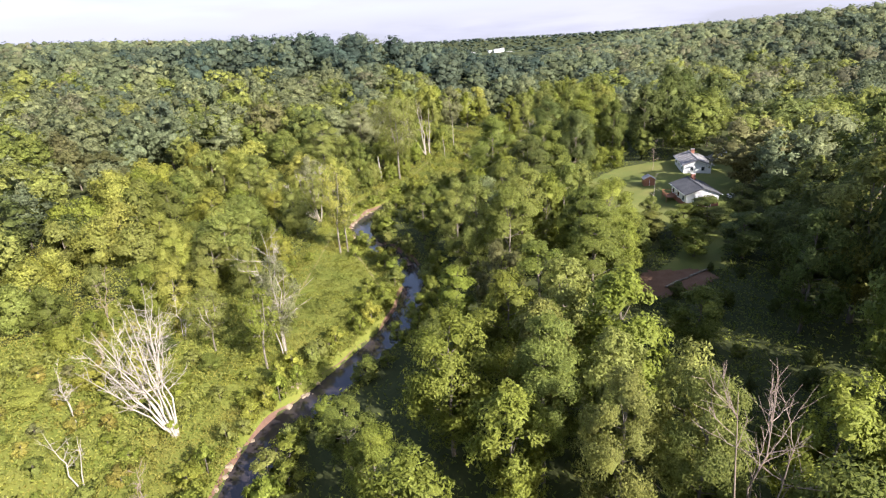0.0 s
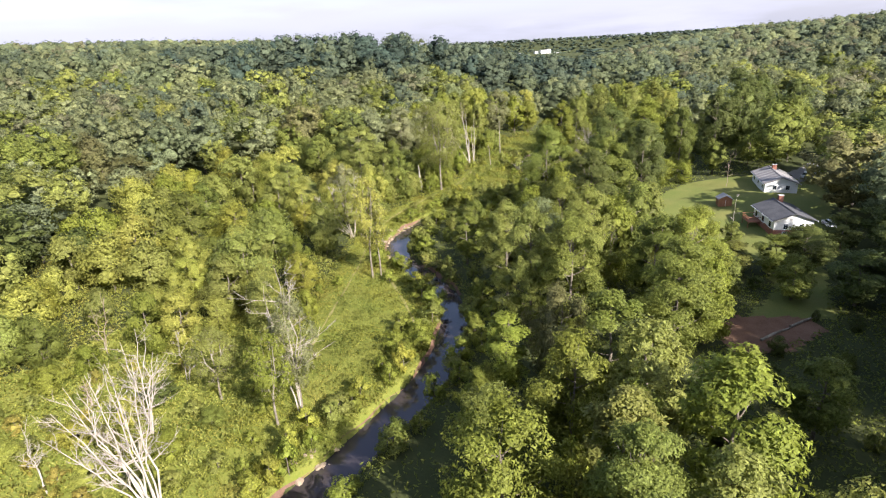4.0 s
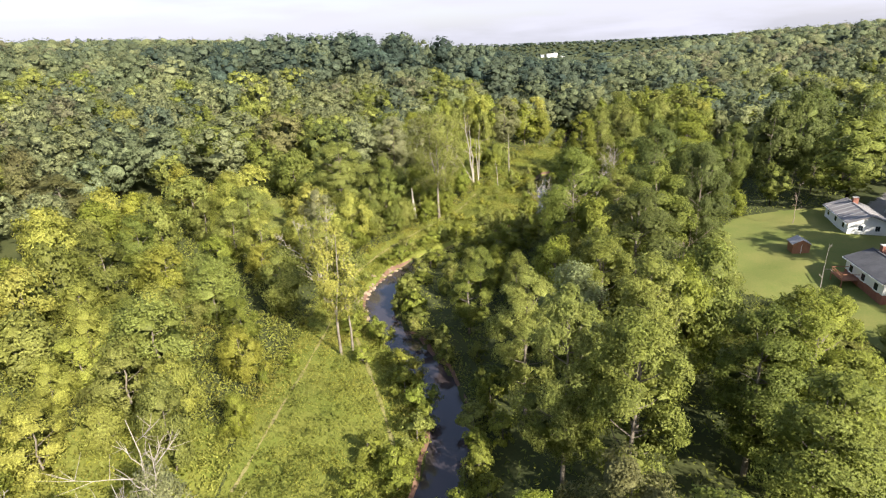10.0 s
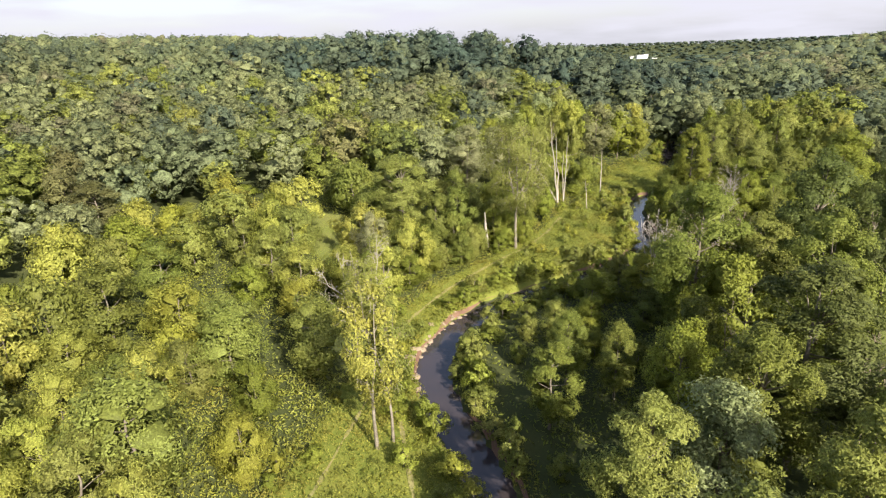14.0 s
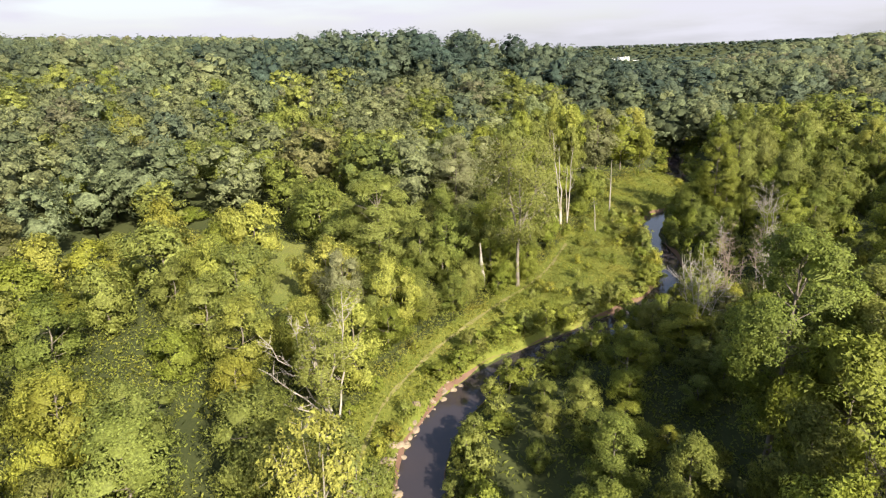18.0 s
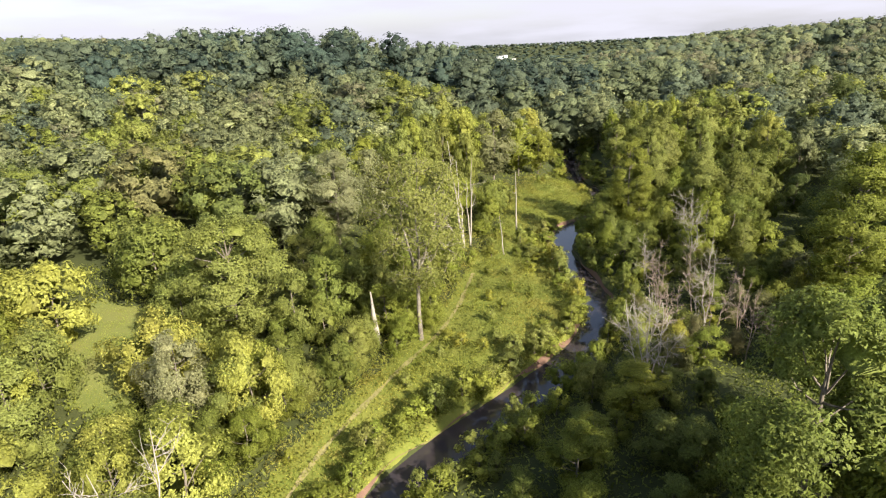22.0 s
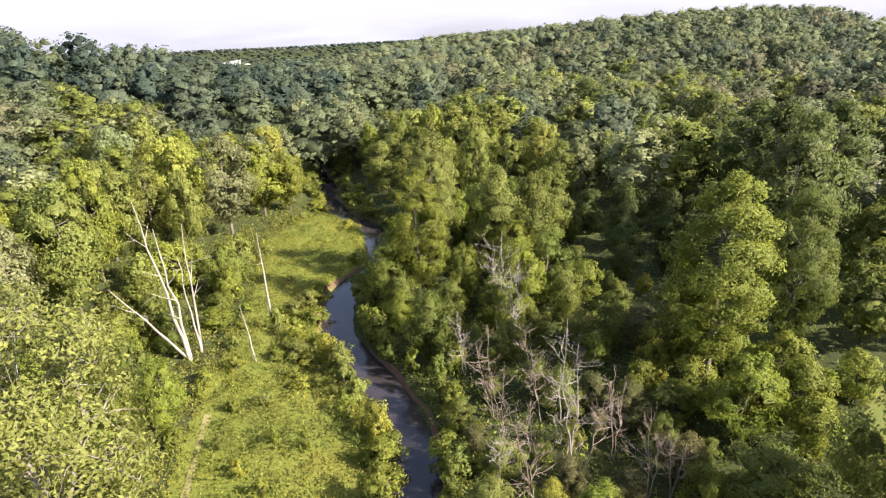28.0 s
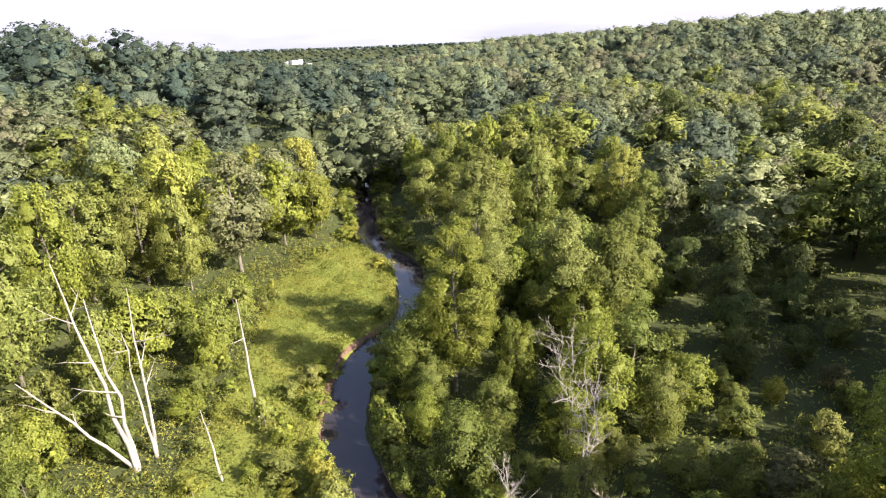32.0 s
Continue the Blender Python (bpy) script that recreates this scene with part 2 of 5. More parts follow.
def smooth_line(points, step=1.0):
    """Points about a step apart on a smooth line through the given ones."""
    p = np.array(points, float)
    out = []
    for i in range(len(p) - 1):
        a, b, c, d = p[max(i - 1, 0)], p[i], p[i + 1], p[min(i + 2, len(p) - 1)]
        for t in np.arange(0, 1, 1 / max(2, int(np.linalg.norm(c - b) / step))):
            out.append(0.5 * (2 * b + (c - a) * t + (2 * a - 5 * b + 4 * c - d) * t * t + (3 * b - a - 3 * c + d) * t ** 3))
    return np.array(out + [p[-1]])


STREAM_LINE = smooth_line(STREAM)


def line_distance(x, y, line):
    x, y = np.atleast_1d(np.asarray(x, float)).ravel(), np.atleast_1d(np.asarray(y, float)).ravel()
    out = np.full(x.shape, 1e9)
    for k in range(0, len(x), 20000):
        s = slice(k, k + 20000)
        out[s] = np.sqrt(((x[s, None] - line[None, :, 0]) ** 2 + (y[s, None] - line[None, :, 1]) ** 2).min(1))
    return out


def base_height(x, y):
    s = x - valley_axis(y)
    left, right = np.clip(-s, 0, None), np.clip(s, 0, None)
    z = 1.6 + 4.5 * rise(10, 70, left) + 7 * rise(60, 220, left) * rise(20, 260, y) + 24 * rise(130, 520, left) * rise(150, 420, y + 0.3 * left)
    z = z + 21 * np.exp(-(((x + 22) / 122) ** 2 + ((y - 440) / 110) ** 2))
    z = z + 4 * rise(25, 90, right) + 14 * rise(60, 330, right) * rise(260, 520, y) - 6 * rise(400, 900, right) + 15 * np.exp(-(((x - 560) / 210) ** 2 + ((y - 450) / 170) ** 2))
    z = z - 20 * rise(330, 850, y) * np.exp(-(s / 130) ** 2)
    far = rise(750, 2300, y)
    return z * (1 - far) + far * (-62 + 52 * np.exp(-((y - 3300) / 500) ** 2) + 10 * rise(100, 1500, s)) + 31 * np.exp(-(((x - 346) / 170) ** 2 + ((y - 1640) / 150) ** 2))


def ground_z(x, y):
    """The ground's height, with the stream's bed cut in."""
    x, y = np.broadcast_arrays(np.asarray(x, float), np.asarray(y, float))
    z = base_height(x, y)
    z = z + 0.25 * np.sin(x * 0.31 + 1.3 * np.sin(y * 0.17)) * np.sin(y * 0.27 + x * 0.05)
    near = (np.abs(x) < 130) & (y < 400)
    d = np.full(x.shape, 99.0)
    if near.any():
        d[near] = line_distance(x[near], y[near], STREAM_LINE)
    z = np.where(d < 14, z * rise(2.6, 14, d) + 0.95 * (1 - rise(2.6, 14, d)), z)
    return np.where(d < 3.4, -0.7 + (z + 0.7) * rise(1.5, 3.4, d), z)


def gz(x, y):
    return float(ground_z(np.array([x]), np.array([y]))[0])


# ---- mesh tools ----
def mesh_of(name, verts, faces, mat, smooth=False, tint=None, normals=None):
    """A mesh from an array of points and an array of faces, all of one size."""
    me = bpy.data.meshes.new(name)
    verts, faces = np.asarray(verts, np.float32), np.asarray(faces, np.int32)
    n, k = faces.shape
    me.vertices.add(len(verts))
    me.vertices.foreach_set("co", verts.ravel())
    me.loops.add(n * k)
    me.loops.foreach_set("vertex_index", faces.ravel())
    me.polygons.add(n)
    me.polygons.foreach_set("loop_start", np.arange(0, n * k, k, dtype=np.int32))
    me.polygons.foreach_set("use_smooth", np.full(n, smooth))
    if tint is not None:
        at = me.attributes.new("tint", "FLOAT_COLOR", "FACE")
        at.data.foreach_set("color", np.asarray(tint, np.float32).ravel())
    me.update(calc_edges=True)
    me.materials.append(mat)
    if normals is not None:
        me.normals_split_custom_set_from_vertices(np.asarray(normals, np.float32))
    return me


def mesh_bm(name, bm, mat, smooth=False):
    me = bpy.data.meshes.new(name)
    for f in bm.faces:
        f.smooth = smooth
    bm.to_mesh(me)
    bm.free()
    me.materials.append(mat)
    return me


def part(name, data, parent, label="", m=None):
    ob = new(name, data)
    ob.parent = parent
    if m is not None:
        ob.matrix_basis = m
    if label:
        tagged(ob, label)
    return ob


def tube(points, radii, sides=6):
    """A bent, tapering tube: points and quads."""
    pts = np.array(points, float)
    vs, fs = [], []
    for i, p in enumerate(pts):
        t = pts[min(i + 1, len(pts) - 1)] - pts[max(i - 1, 0)]
        t = t / (np.linalg.norm(t) + 1e-9)
        u = np.cross(t, (0.31, 0.95, 0.07))
        u = u / (np.linalg.norm(u) + 1e-9)
        w = np.cross(t, u)
        for k in range(sides):
            a = 2 * math.pi * k / sides
            vs.append(p + radii[i] * (math.cos(a) * u + math.sin(a) * w))
    for i in range(len(pts) - 1):
        for k in range(sides):
            a, b = i * sides + k, i * sides + (k + 1) % sides
            fs.append((a, b, b + sides, a + sides))
    return np.array(vs), np.array(fs)


def joined(pieces):
    vs, fs, at = [], [], 0
    for v, f in pieces:
        vs.append(v)
        fs.append(f + at)
        at += len(v)
    return np.concatenate(vs), np.concatenate(fs)


def kites(p, normal, size, rng, slim=0.72):
    """Leaf sprays: one bent four-cornered blade at each point."""
    n = len(p)
    normal = normal / (np.linalg.norm(normal, axis=1, keepdims=True) + 1e-9)
    t = np.cross(normal, rng.normal(size=(n, 3)))
    t /= np.linalg.norm(t, axis=1, keepdims=True) + 1e-9
    b = np.cross(normal, t)
    L = (size * rng.uniform(0.6, 1.35, n))[:, None]
    W = L * slim
    v = np.stack([p - t * L * 0.5, p - b * W * 0.5 - t * L * 0.08 - normal * L * 0.08, p + t * L * 0.5, p + b * W * 0.5 - t * L * 0.08 - normal * L * 0.08], 1).reshape(-1, 3)
    return v, np.arange(4 * n).reshape(-1, 4), np.repeat(normal, 4, 0)


def leaf_tris(p, normal, size, rng, turn=0.45):
    """Leaf tufts: a pointed triangle at each point, tilted at random about its normal."""
    n = len(p)
    normal = normal / (np.linalg.norm(normal, axis=1, keepdims=True) + 1e-9)
    g = normal + rng.normal(size=(n, 3)) * turn
    g /= np.linalg.norm(g, axis=1, keepdims=True) + 1e-9
    t = np.cross(g, rng.normal(size=(n, 3)))
    t /= np.linalg.norm(t, axis=1, keepdims=True) + 1e-9
    b = np.cross(g, t)
    L = (size * rng.uniform(0.6, 1.4, n))[:, None]
    v = np.stack([p + t * L * 0.70, p - t * L * 0.46 + b * L * 0.33, p - t * L * 0.46 - b * L * 0.33], 1).reshape(-1, 3)
    return v, np.arange(3 * n).reshape(-1, 3), np.repeat(normal, 3, 0)


def rounded(n):
    return n / (np.linalg.norm(n, axis=-1, keepdims=True) + 1e-9)


GOLD = (1 + 5 ** 0.5) / 2
ICO_V = rounded(np.array([(0, a, b * GOLD) for a in (-1, 1) for b in (-1, 1)] + [(a, b * GOLD, 0) for a in (-1, 1) for b in (-1, 1)] + [(b * GOLD, 0, a) for a in (-1, 1) for b in (-1, 1)], float))


def ico_faces():
    """The twenty faces of the body whose corners are ICO_V: each three corners that lie side by side."""
    near = ((ICO_V[:, None] - ICO_V[None]) ** 2).sum(-1) < 1.2
    out = []
    for i in range(12):
        for j in range(i + 1, 12):
            for k in range(j + 1, 12):
                if near[i, j] and near[j, k] and near[i, k]:
                    turn = np.dot(np.cross(ICO_V[j] - ICO_V[i], ICO_V[k] - ICO_V[i]), ICO_V[i]) > 0
                    out.append((i, j, k) if turn else (i, k, j))
    return np.array(out)


ICO_F = ico_faces()


def lobe_bodies(centres, radii, rng, fill, middle, flat=0.85):
    """The dense shaded inside of each lobe of a crown: a small uneven body that the tufts cover."""
    n = len(centres)
    size = radii[:, None] * fill * rng.uniform(0.6, 1.25, (n, 12))
    v = centres[:, None] + ICO_V[None] * size[..., None] * np.array((1, 1, flat))
    nrm = rounded(0.6 * ICO_V[None] + 0.8 * rounded(centres - middle)[:, None] + np.array((0, 0, 0.15)))
    f = (ICO_F[None] + 12 * np.arange(n)[:, None, None]).reshape(-1, 3)
    return v.reshape(-1, 3), f, nrm.reshape(-1, 3)


def lobe_clusters(lobes, radii, count, rng, middle, size=(0.30, 0.52), out=(0.55, 0.98)):
    """Small clusters of leaves over the outer side of each lobe: centres, radii, and the way that each one faces."""
    c, r = np.repeat(lobes, count, 0), np.repeat(radii, count)
    n = len(c)
    d = rounded(rng.normal(size=(n, 3)) + 0.75 * rounded(c - middle) + np.array((0, 0, 0.35)))
    at = c + d * (r * rng.uniform(*out, n))[:, None] * np.array((1, 1, 0.9))
    return at, r * rng.uniform(*size, n), d


def cluster_leaves(centres, radii, ways, count, size, rng, middle, jitter=0.30, up=0.25, reach=1.08, form=0.55, turn=0.36):
    """Leaf tufts over the clusters; they face outwards from the cluster, from its lobe and from the crown's middle."""
    w = radii ** 2 / (radii ** 2).sum()
    k = rng.choice(len(centres), count, p=w)
    d = rounded(rng.normal(size=(count, 3)) + 0.55 * ways[k])
    r = radii[k] * (0.45 + (reach - 0.45) * rng.uniform(0, 1, count) ** 0.6)
    p = centres[k] + d * r[:, None] * np.array((1, 1, 0.8))
    q = rounded((p - middle) * np.array((1, 1, 0.6)))
    return leaf_tris(p, 0.32 * d + 0.33 * ways[k] + form * q + rng.normal(size=(count, 3)) * jitter + np.array((0, 0, up)), np.full(count, size), rng, turn)


def leafy(name, bodies, tufts, mat):
    """One mesh of triangles from the bodies and the tufts."""
    return mesh_of(name, np.concatenate([bodies[0], tufts[0]]), np.concatenate([bodies[1], tufts[1] + len(bodies[0])]), mat, True, None, np.concatenate([bodies[2], tufts[2]]))


def crown_lobes(rng, bottom, top, radius, count, widest=0.45, lump=0.40, reach=(0.7, 1.08)):
    """Centres and radii of the lobes of a crown: uneven masses round a trunk, narrow above and below its widest height."""
    c, r = [], []
    lean = rng.uniform(0, 6.28)
    for i in range(count):
        f = 0.05 + 0.95 * (i + rng.uniform(0.2, 0.8)) / count
        prof = math.sin(math.pi * min(1, max(0.04, (f / widest * 0.5) if f < widest else 0.5 + (f - widest) / (1 - widest) * 0.46))) ** 0.55
        a = i * 2.39996 + rng.uniform(-0.7, 0.7)
        rr = radius * lump * rng.uniform(0.85, 1.40) * (0.7 + 0.3 * prof)
        q = max(0.0, radius * prof * (1 + 0.18 * math.cos(2 * a + lean)) - rr * 0.75) * rng.uniform(*reach)
        c.append((q * math.cos(a), q * math.sin(a), bottom + (top - bottom) * f + rng.uniform(-0.06, 0.06) * radius))
        r.append(rr)
    return np.array(c), np.array(r)


def limbs_to(rng, trunk_top, start, targets, thick):
    """Limbs that leave the trunk and rise to the clumps."""
    out = []
    for c in targets:
        a = np.array((0, 0, max(start, min(trunk_top, c[2] - 0.55 * math.hypot(c[0], c[1])))))
        mid = a * 0.45 + c * 0.55 + np.array((rng.uniform(-.3, .3), rng.uniform(-.3, .3), -0.25))
        out.append(tube([a, a * 0.75 + mid * 0.25 + np.array((0, 0, -.05)), mid, c], [thick, thick * 0.8, thick * 0.55, thick * 0.16], 3))
    return out


# ---- kinds of trees, built once each and then copied ----
def tree_kind(seed, tall, radius, lobes, sprays, size, bottom=0.28, widest=0.45, lump=0.42, bark=BARK, lean=0.4, inner=0.55, clusters=16):
    """A tree: an empty at its foot with a trunk (and its limbs) and a crown of lobes, each made of small clusters of leaves."""
    rng = np.random.default_rng(seed)
    tree = new("deciduous_tree")
    c, r = crown_lobes(rng, tall * bottom + radius * 0.2, tall - radius * lump * 0.8, radius, lobes, widest, lump)
    th = 0.010 * tall + 0.03
    bend = rng.uniform(-lean, lean, (6, 2))
    pts = [(bend[i][0] * i / 5, bend[i][1] * i / 5, tall * 0.9 * i / 5 - (0.3 if i == 0 else 0)) for i in range(6)]
    wood = [tube(pts, [th * 1.35, th, th * 0.82, th * 0.62, th * 0.4, th * 0.12], 7)]
    if inner < 0.4:
        part("trunk", mesh_of("trunk", *tube(pts[:3], [th * 1.3, th * 0.95, th * 0.8], 8), BARK_MIXED, True), tree)
        wood = []
        for q in range(3):
            a = 2.1 * q + rng.uniform(-0.4, 0.4)
            tip = np.array((math.cos(a) * radius * rng.uniform(0.3, 0.6), math.sin(a) * radius * rng.uniform(0.3, 0.6), tall * rng.uniform(0.78, 0.92)))
            low = np.array(pts[2]) - (0, 0, 0.4)
            bow = low * 0.5 + tip * 0.5 + np.array((math.cos(a), math.sin(a), 0)) * radius * 0.14
            fork = [low, low * 0.75 + bow * 0.25 + rng.normal(size=3) * 0.1, bow, bow * 0.5 + tip * 0.5 + rng.normal(size=3) * 0.25, tip]
            wood.append(tube(fork, [th * 0.8, th * 0.66, th * 0.5, th * 0.34, 0.03], 6))
            for f in (1, 2, 2, 3):
                out = rounded(rng.normal(size=3) * (1, 1, 0.3) + np.array((math.cos(a), math.sin(a), 1.3)))
                end = fork[f] + out * radius * rng.uniform(0.25, 0.42)
                wood.append(tube([fork[f], fork[f] * 0.5 + end * 0.5 + rng.normal(size=3) * 0.2, end], [th * 0.36, th * 0.26, 0.03], 5))
    wood += limbs_to(rng, tall * 0.7, tall * (0.22 if inner > 0.4 else 0.4), c, th * (0.42 if inner > 0.4 else 0.26))
    middle = np.array((0, 0, tall * (0.5 + bottom * 0.4)))
    k, kr, kd = lobe_clusters(c, r, clusters, rng, middle)
    if inner < 0.4:
        for i in range(0, len(k), 2):
            a = c[i // clusters]
            wood.append(tube([a, a * 0.5 + k[i] * 0.5 + rng.normal(size=3) * 0.12, k[i] + kd[i] * kr[i] * 0.6], [th * 0.20, th * 0.13, 0.012], 3))
    part("trunk" if inner > 0.4 else "upper_trunk", mesh_of("trunk", *joined(wood), bark, True), tree)
    part("crown", leafy("crown", lobe_bodies(c, r, rng, inner, middle), cluster_leaves(k, kr, kd, sprays, size, rng, middle), LEAF), tree)
    return tree


FINE = [tree_kind(11, 16, 5.0, 15, 15000, 0.235, 0.10, 0.45, 0.40), tree_kind(12, 17, 4.6, 17, 15000, 0.235, 0.08, 0.4, 0.38), tree_kind(13, 18, 4.2, 16, 14000, 0.235, 0.10, 0.5, 0.40),
        tree_kind(14, 15, 5.4, 18, 15000, 0.235, 0.08, 0.5, 0.36), tree_kind(15, 19, 3.8, 15, 14000, 0.235, 0.10, 0.42, 0.42)]
GREAT = [tree_kind(61, 25, 6.2, 24, 26000, 0.25, 0.10, 0.5, 0.34, clusters=18), tree_kind(62, 26, 5.4, 24, 24000, 0.25, 0.12, 0.45, 0.35, clusters=18)]
MIDDLE = [tree_kind(16, 16, 5.0, 14, 7600, 0.34, 0.10, 0.45, 0.42), tree_kind(17, 17, 4.5, 16, 7600, 0.34, 0.08, 0.4, 0.40), tree_kind(18, 18, 4.0, 15, 7200, 0.34, 0.10, 0.5, 0.42), tree_kind(19, 15, 5.2, 17, 7600, 0.34, 0.06, 0.5, 0.38)]
FULL = [tree_kind(21, 16, 5.0, 13, 4200, 0.46, 0.10, 0.45, 0.43), tree_kind(22, 17, 4.5, 15, 4400, 0.46, 0.10, 0.4, 0.41), tree_kind(23, 18, 4.0, 14, 4200, 0.45, 0.12, 0.5, 0.42),
        tree_kind(24, 15, 5.4, 16, 4400, 0.46, 0.10, 0.5, 0.38), tree_kind(25, 17, 5.2, 12, 4200, 0.46, 0.08, 0.55, 0.45)]
SPARSE = [tree_kind(31, 18, 4.6, 19, 8200, 0.26, 0.20, 0.6, 0.34, BARK_PALE, 0.6, 0.18), tree_kind(32, 18, 3.6, 17, 6400, 0.26, 0.26, 0.6, 0.36, BARK_PALE, 0.8, 0.18)]
SYCAMORE = [tree_kind(33, 26, 7.8, 30, 16000, 0.27, 0.24, 0.6, 0.30, BARK_PALE, 0.6, 0.18)]
THICKET_FINE = [tree_kind(41, 10.5, 4.2, 14, 8600, 0.225, 0.0, 0.5, 0.40), tree_kind(42, 9.5, 4.4, 16, 8600, 0.225, 0.0, 0.55, 0.37), tree_kind(43, 11, 3.8, 13, 8200, 0.225, 0.0, 0.45, 0.42)]
THICKET = [tree_kind(45, 8, 3.6, 11, 4200, 0.30, 0.0, 0.5, 0.42), tree_kind(46, 7, 3.8, 12, 4200, 0.30, 0.0, 0.55, 0.40), tree_kind(47, 8, 3.2, 10, 4000, 0.30, 0.0, 0.45, 0.44)]
SHRUB = []
for seed in (51, 52, 53):
    shrub = tree_kind(seed, 3.2, 1.5, 7, 1100, 0.20, 0.0, 0.5, 0.46, BARK, 0.2, clusters=8)
    shrub.name = "shrub"
    SHRUB.append(shrub)
for src in THICKET + THICKET_FINE:
    src.name = "thicket_tree"
PROTOS = FINE + GREAT + MIDDLE + FULL + SPARSE + SYCAMORE + THICKET_FINE + THICKET + SHRUB

# Greens for distance are paler and bluer, with haze put into the leaf colour.
GREENS = dict(yellow=(0.278, 0.276, 0.044), bright=(0.208, 0.232, 0.036), light=(0.224, 0.240, 0.056), lime=(0.302, 0.306, 0.062), mid=(0.168, 0.190, 0.038), dark=(0.116, 0.138, 0.036), grey=(0.222, 0.238, 0.105), brown=(0.170, 0.162, 0.062), silver=(0.300, 0.302, 0.140), far=(0.140, 0.164, 0.080), hazy_light=(0.182, 0.198, 0.090), hazy_dark=(0.100, 0.124, 0.074), hazy_warm=(0.168, 0.164, 0.088), hazy_blue=(0.058, 0.084, 0.060), straw=(0.285, 0.252, 0.052))
WORDS = dict(straw="dry straw-coloured", yellow="yellow-green", lime="pale lime-green", bright="bright green", light="light green", mid="green", dark="dark green", grey="silvery grey-green", silver="pale silvery", brown="brownish green", far="haze-muted green", hazy_light="haze-paled green", hazy_dark="dark green", hazy_warm="haze-softened olive")
rnd = random.Random(7)
PLACED = []      # x, y, radius of every tree so far


def vary(colour, spread=0.16):
    k = 1 + rnd.uniform(-spread, spread)
    return tuple(max(0.01, v * k * (1 + rnd.uniform(-0.035, 0.035))) for v in GREENS[colour]) + (1.0,)


VIEW_POLY = [(24, 84), (26, 68), (40, 66), (62, 86), (88, 108), (86, 140), (58, 128), (42, 112)]


def low_view(x, y):
    """The trees between the stream and the lawn stay low towards the houses."""
    if not inside(x, y, VIEW_POLY):
        return 99.0
    return max(8.0, 43.5 - 0.385 * math.hypot(x - 2, y - 30))


def inside(x, y, poly):
    x, y = np.asarray(x, float), np.asarray(y, float)
    hit = np.zeros(x.shape, bool)
    for (ax, ay), (bx, by) in zip(poly, poly[1:] + poly[:1]):
        c = ((ay > y) != (by > y)) & (x < (bx - ax) * (y - ay) / ((by - ay) or 1e-9) + ax)
        hit ^= c
    return hit


def plant(kinds, x, y, top, width, colour, words, group="", category="tree", height=None):
    """One tree of a kind at (x, y), its tip at the height top, its crown that wide across."""
    away = line_distance(x, y, STREAM_LINE)[0]
    if kinds is FULL:
        kinds = GREAT if (height or top) > 19.5 and away < 45 and 30 < y < 225 else FINE if 35 < y < 225 and away < 24 else MIDDLE if y < 255 and away < 75 else FULL
    elif kinds is THICKET and 35 < y < 215 and (away < 23 or away < 45 and (height or top) > 7.5):
        kinds = THICKET_FINE
    src = rnd.choice(kinds)
    foot = gz(x, y)
    tall = height or max(2.0, top - foot)
    if height:
        tall = max(2.0, min(tall, low_view(x, y) - foot))
    size = [o for o in src.children if o.name.startswith("crown")][0].data
    d = SIZES[size.name]
    sx = width / d[0]
    ob = copy_thing(src, Matrix.LocRotScale((x, y, foot - 0.05), Euler((0, 0, rnd.uniform(0, 6.28))), (sx * rnd.uniform(0.92, 1.08), sx * rnd.uniform(0.92, 1.08), tall / d[1])))
    for o in ob.children:
        if o.name.startswith("crown"):
            o.color = vary(colour)
    tagged(ob, WORDS[colour] + " " + words, category, group)
    PLACED.append((x, y, width * 0.5))
    return ob


SIZES = {}
for src in PROTOS:
    me = [o for o in src.children if o.name.startswith("crown")][0].data
    co = np.zeros(len(me.vertices) * 3, np.float32)
    me.vertices.foreach_get("co", co)
    co = co.reshape(-1, 3)
    SIZES[me.name] = (float(np.percentile(np.hypot(co[:, 0], co[:, 1]), 97)) * 2, float(co[:, 2].max()))

# ---- ground: one sheet from the stream to the horizon ----
xs = np.concatenate([-np.geomspace(4600, 125, 46), np.arange(-120, 135, 1.5), np.geomspace(137, 4600, 46)])
ys = np.concatenate([-np.geomspace(1500, 12, 22), np.arange(-10, 290, 1.5), np.geomspace(292, 4700, 60)])
GX, GY = np.meshgrid(xs, ys)
GZ = ground_z(GX, GY)
nx, ny = len(xs), len(ys)
i0 = (np.arange(ny - 1)[:, None] * nx + np.arange(nx - 1)[None, :]).ravel()
ground = new("ground", mesh_of("ground", np.stack([GX, GY, GZ], -1).reshape(-1, 3), np.stack([i0, i0 + 1, i0 + nx + 1, i0 + nx], -1), GROUND, True))
tagged(ground, "valley floor of leaf litter and low weeds rising into wooded hills", "ground", kind="structure")


def ribbon(name, line, half, lift, mat, follow=True, across=3, level=0.0):
    """A strip along a line, laid on the ground or at one level."""
    line = np.asarray(line)
    t = np.gradient(line, axis=0)
    t /= np.linalg.norm(t, axis=1, keepdims=True) + 1e-9
    side = np.stack([t[:, 1], -t[:, 0]], -1)
    half = np.broadcast_to(half, len(line))
    p = np.stack([line + side * (half * k)[:, None] for k in np.linspace(-1, 1, across)], 1)
    z = ground_z(p[..., 0], p[..., 1]) + lift if follow else np.full(p.shape[:2], level)
    n = len(line)
    f = (np.arange(n - 1)[:, None] * across + np.arange(across - 1)[None, :]).ravel()
    return new(name, mesh_of(name, np.concatenate([p, z[..., None]], -1).reshape(-1, 3), np.stack([f, f + 1, f + across + 1, f + across], -1), mat, True))


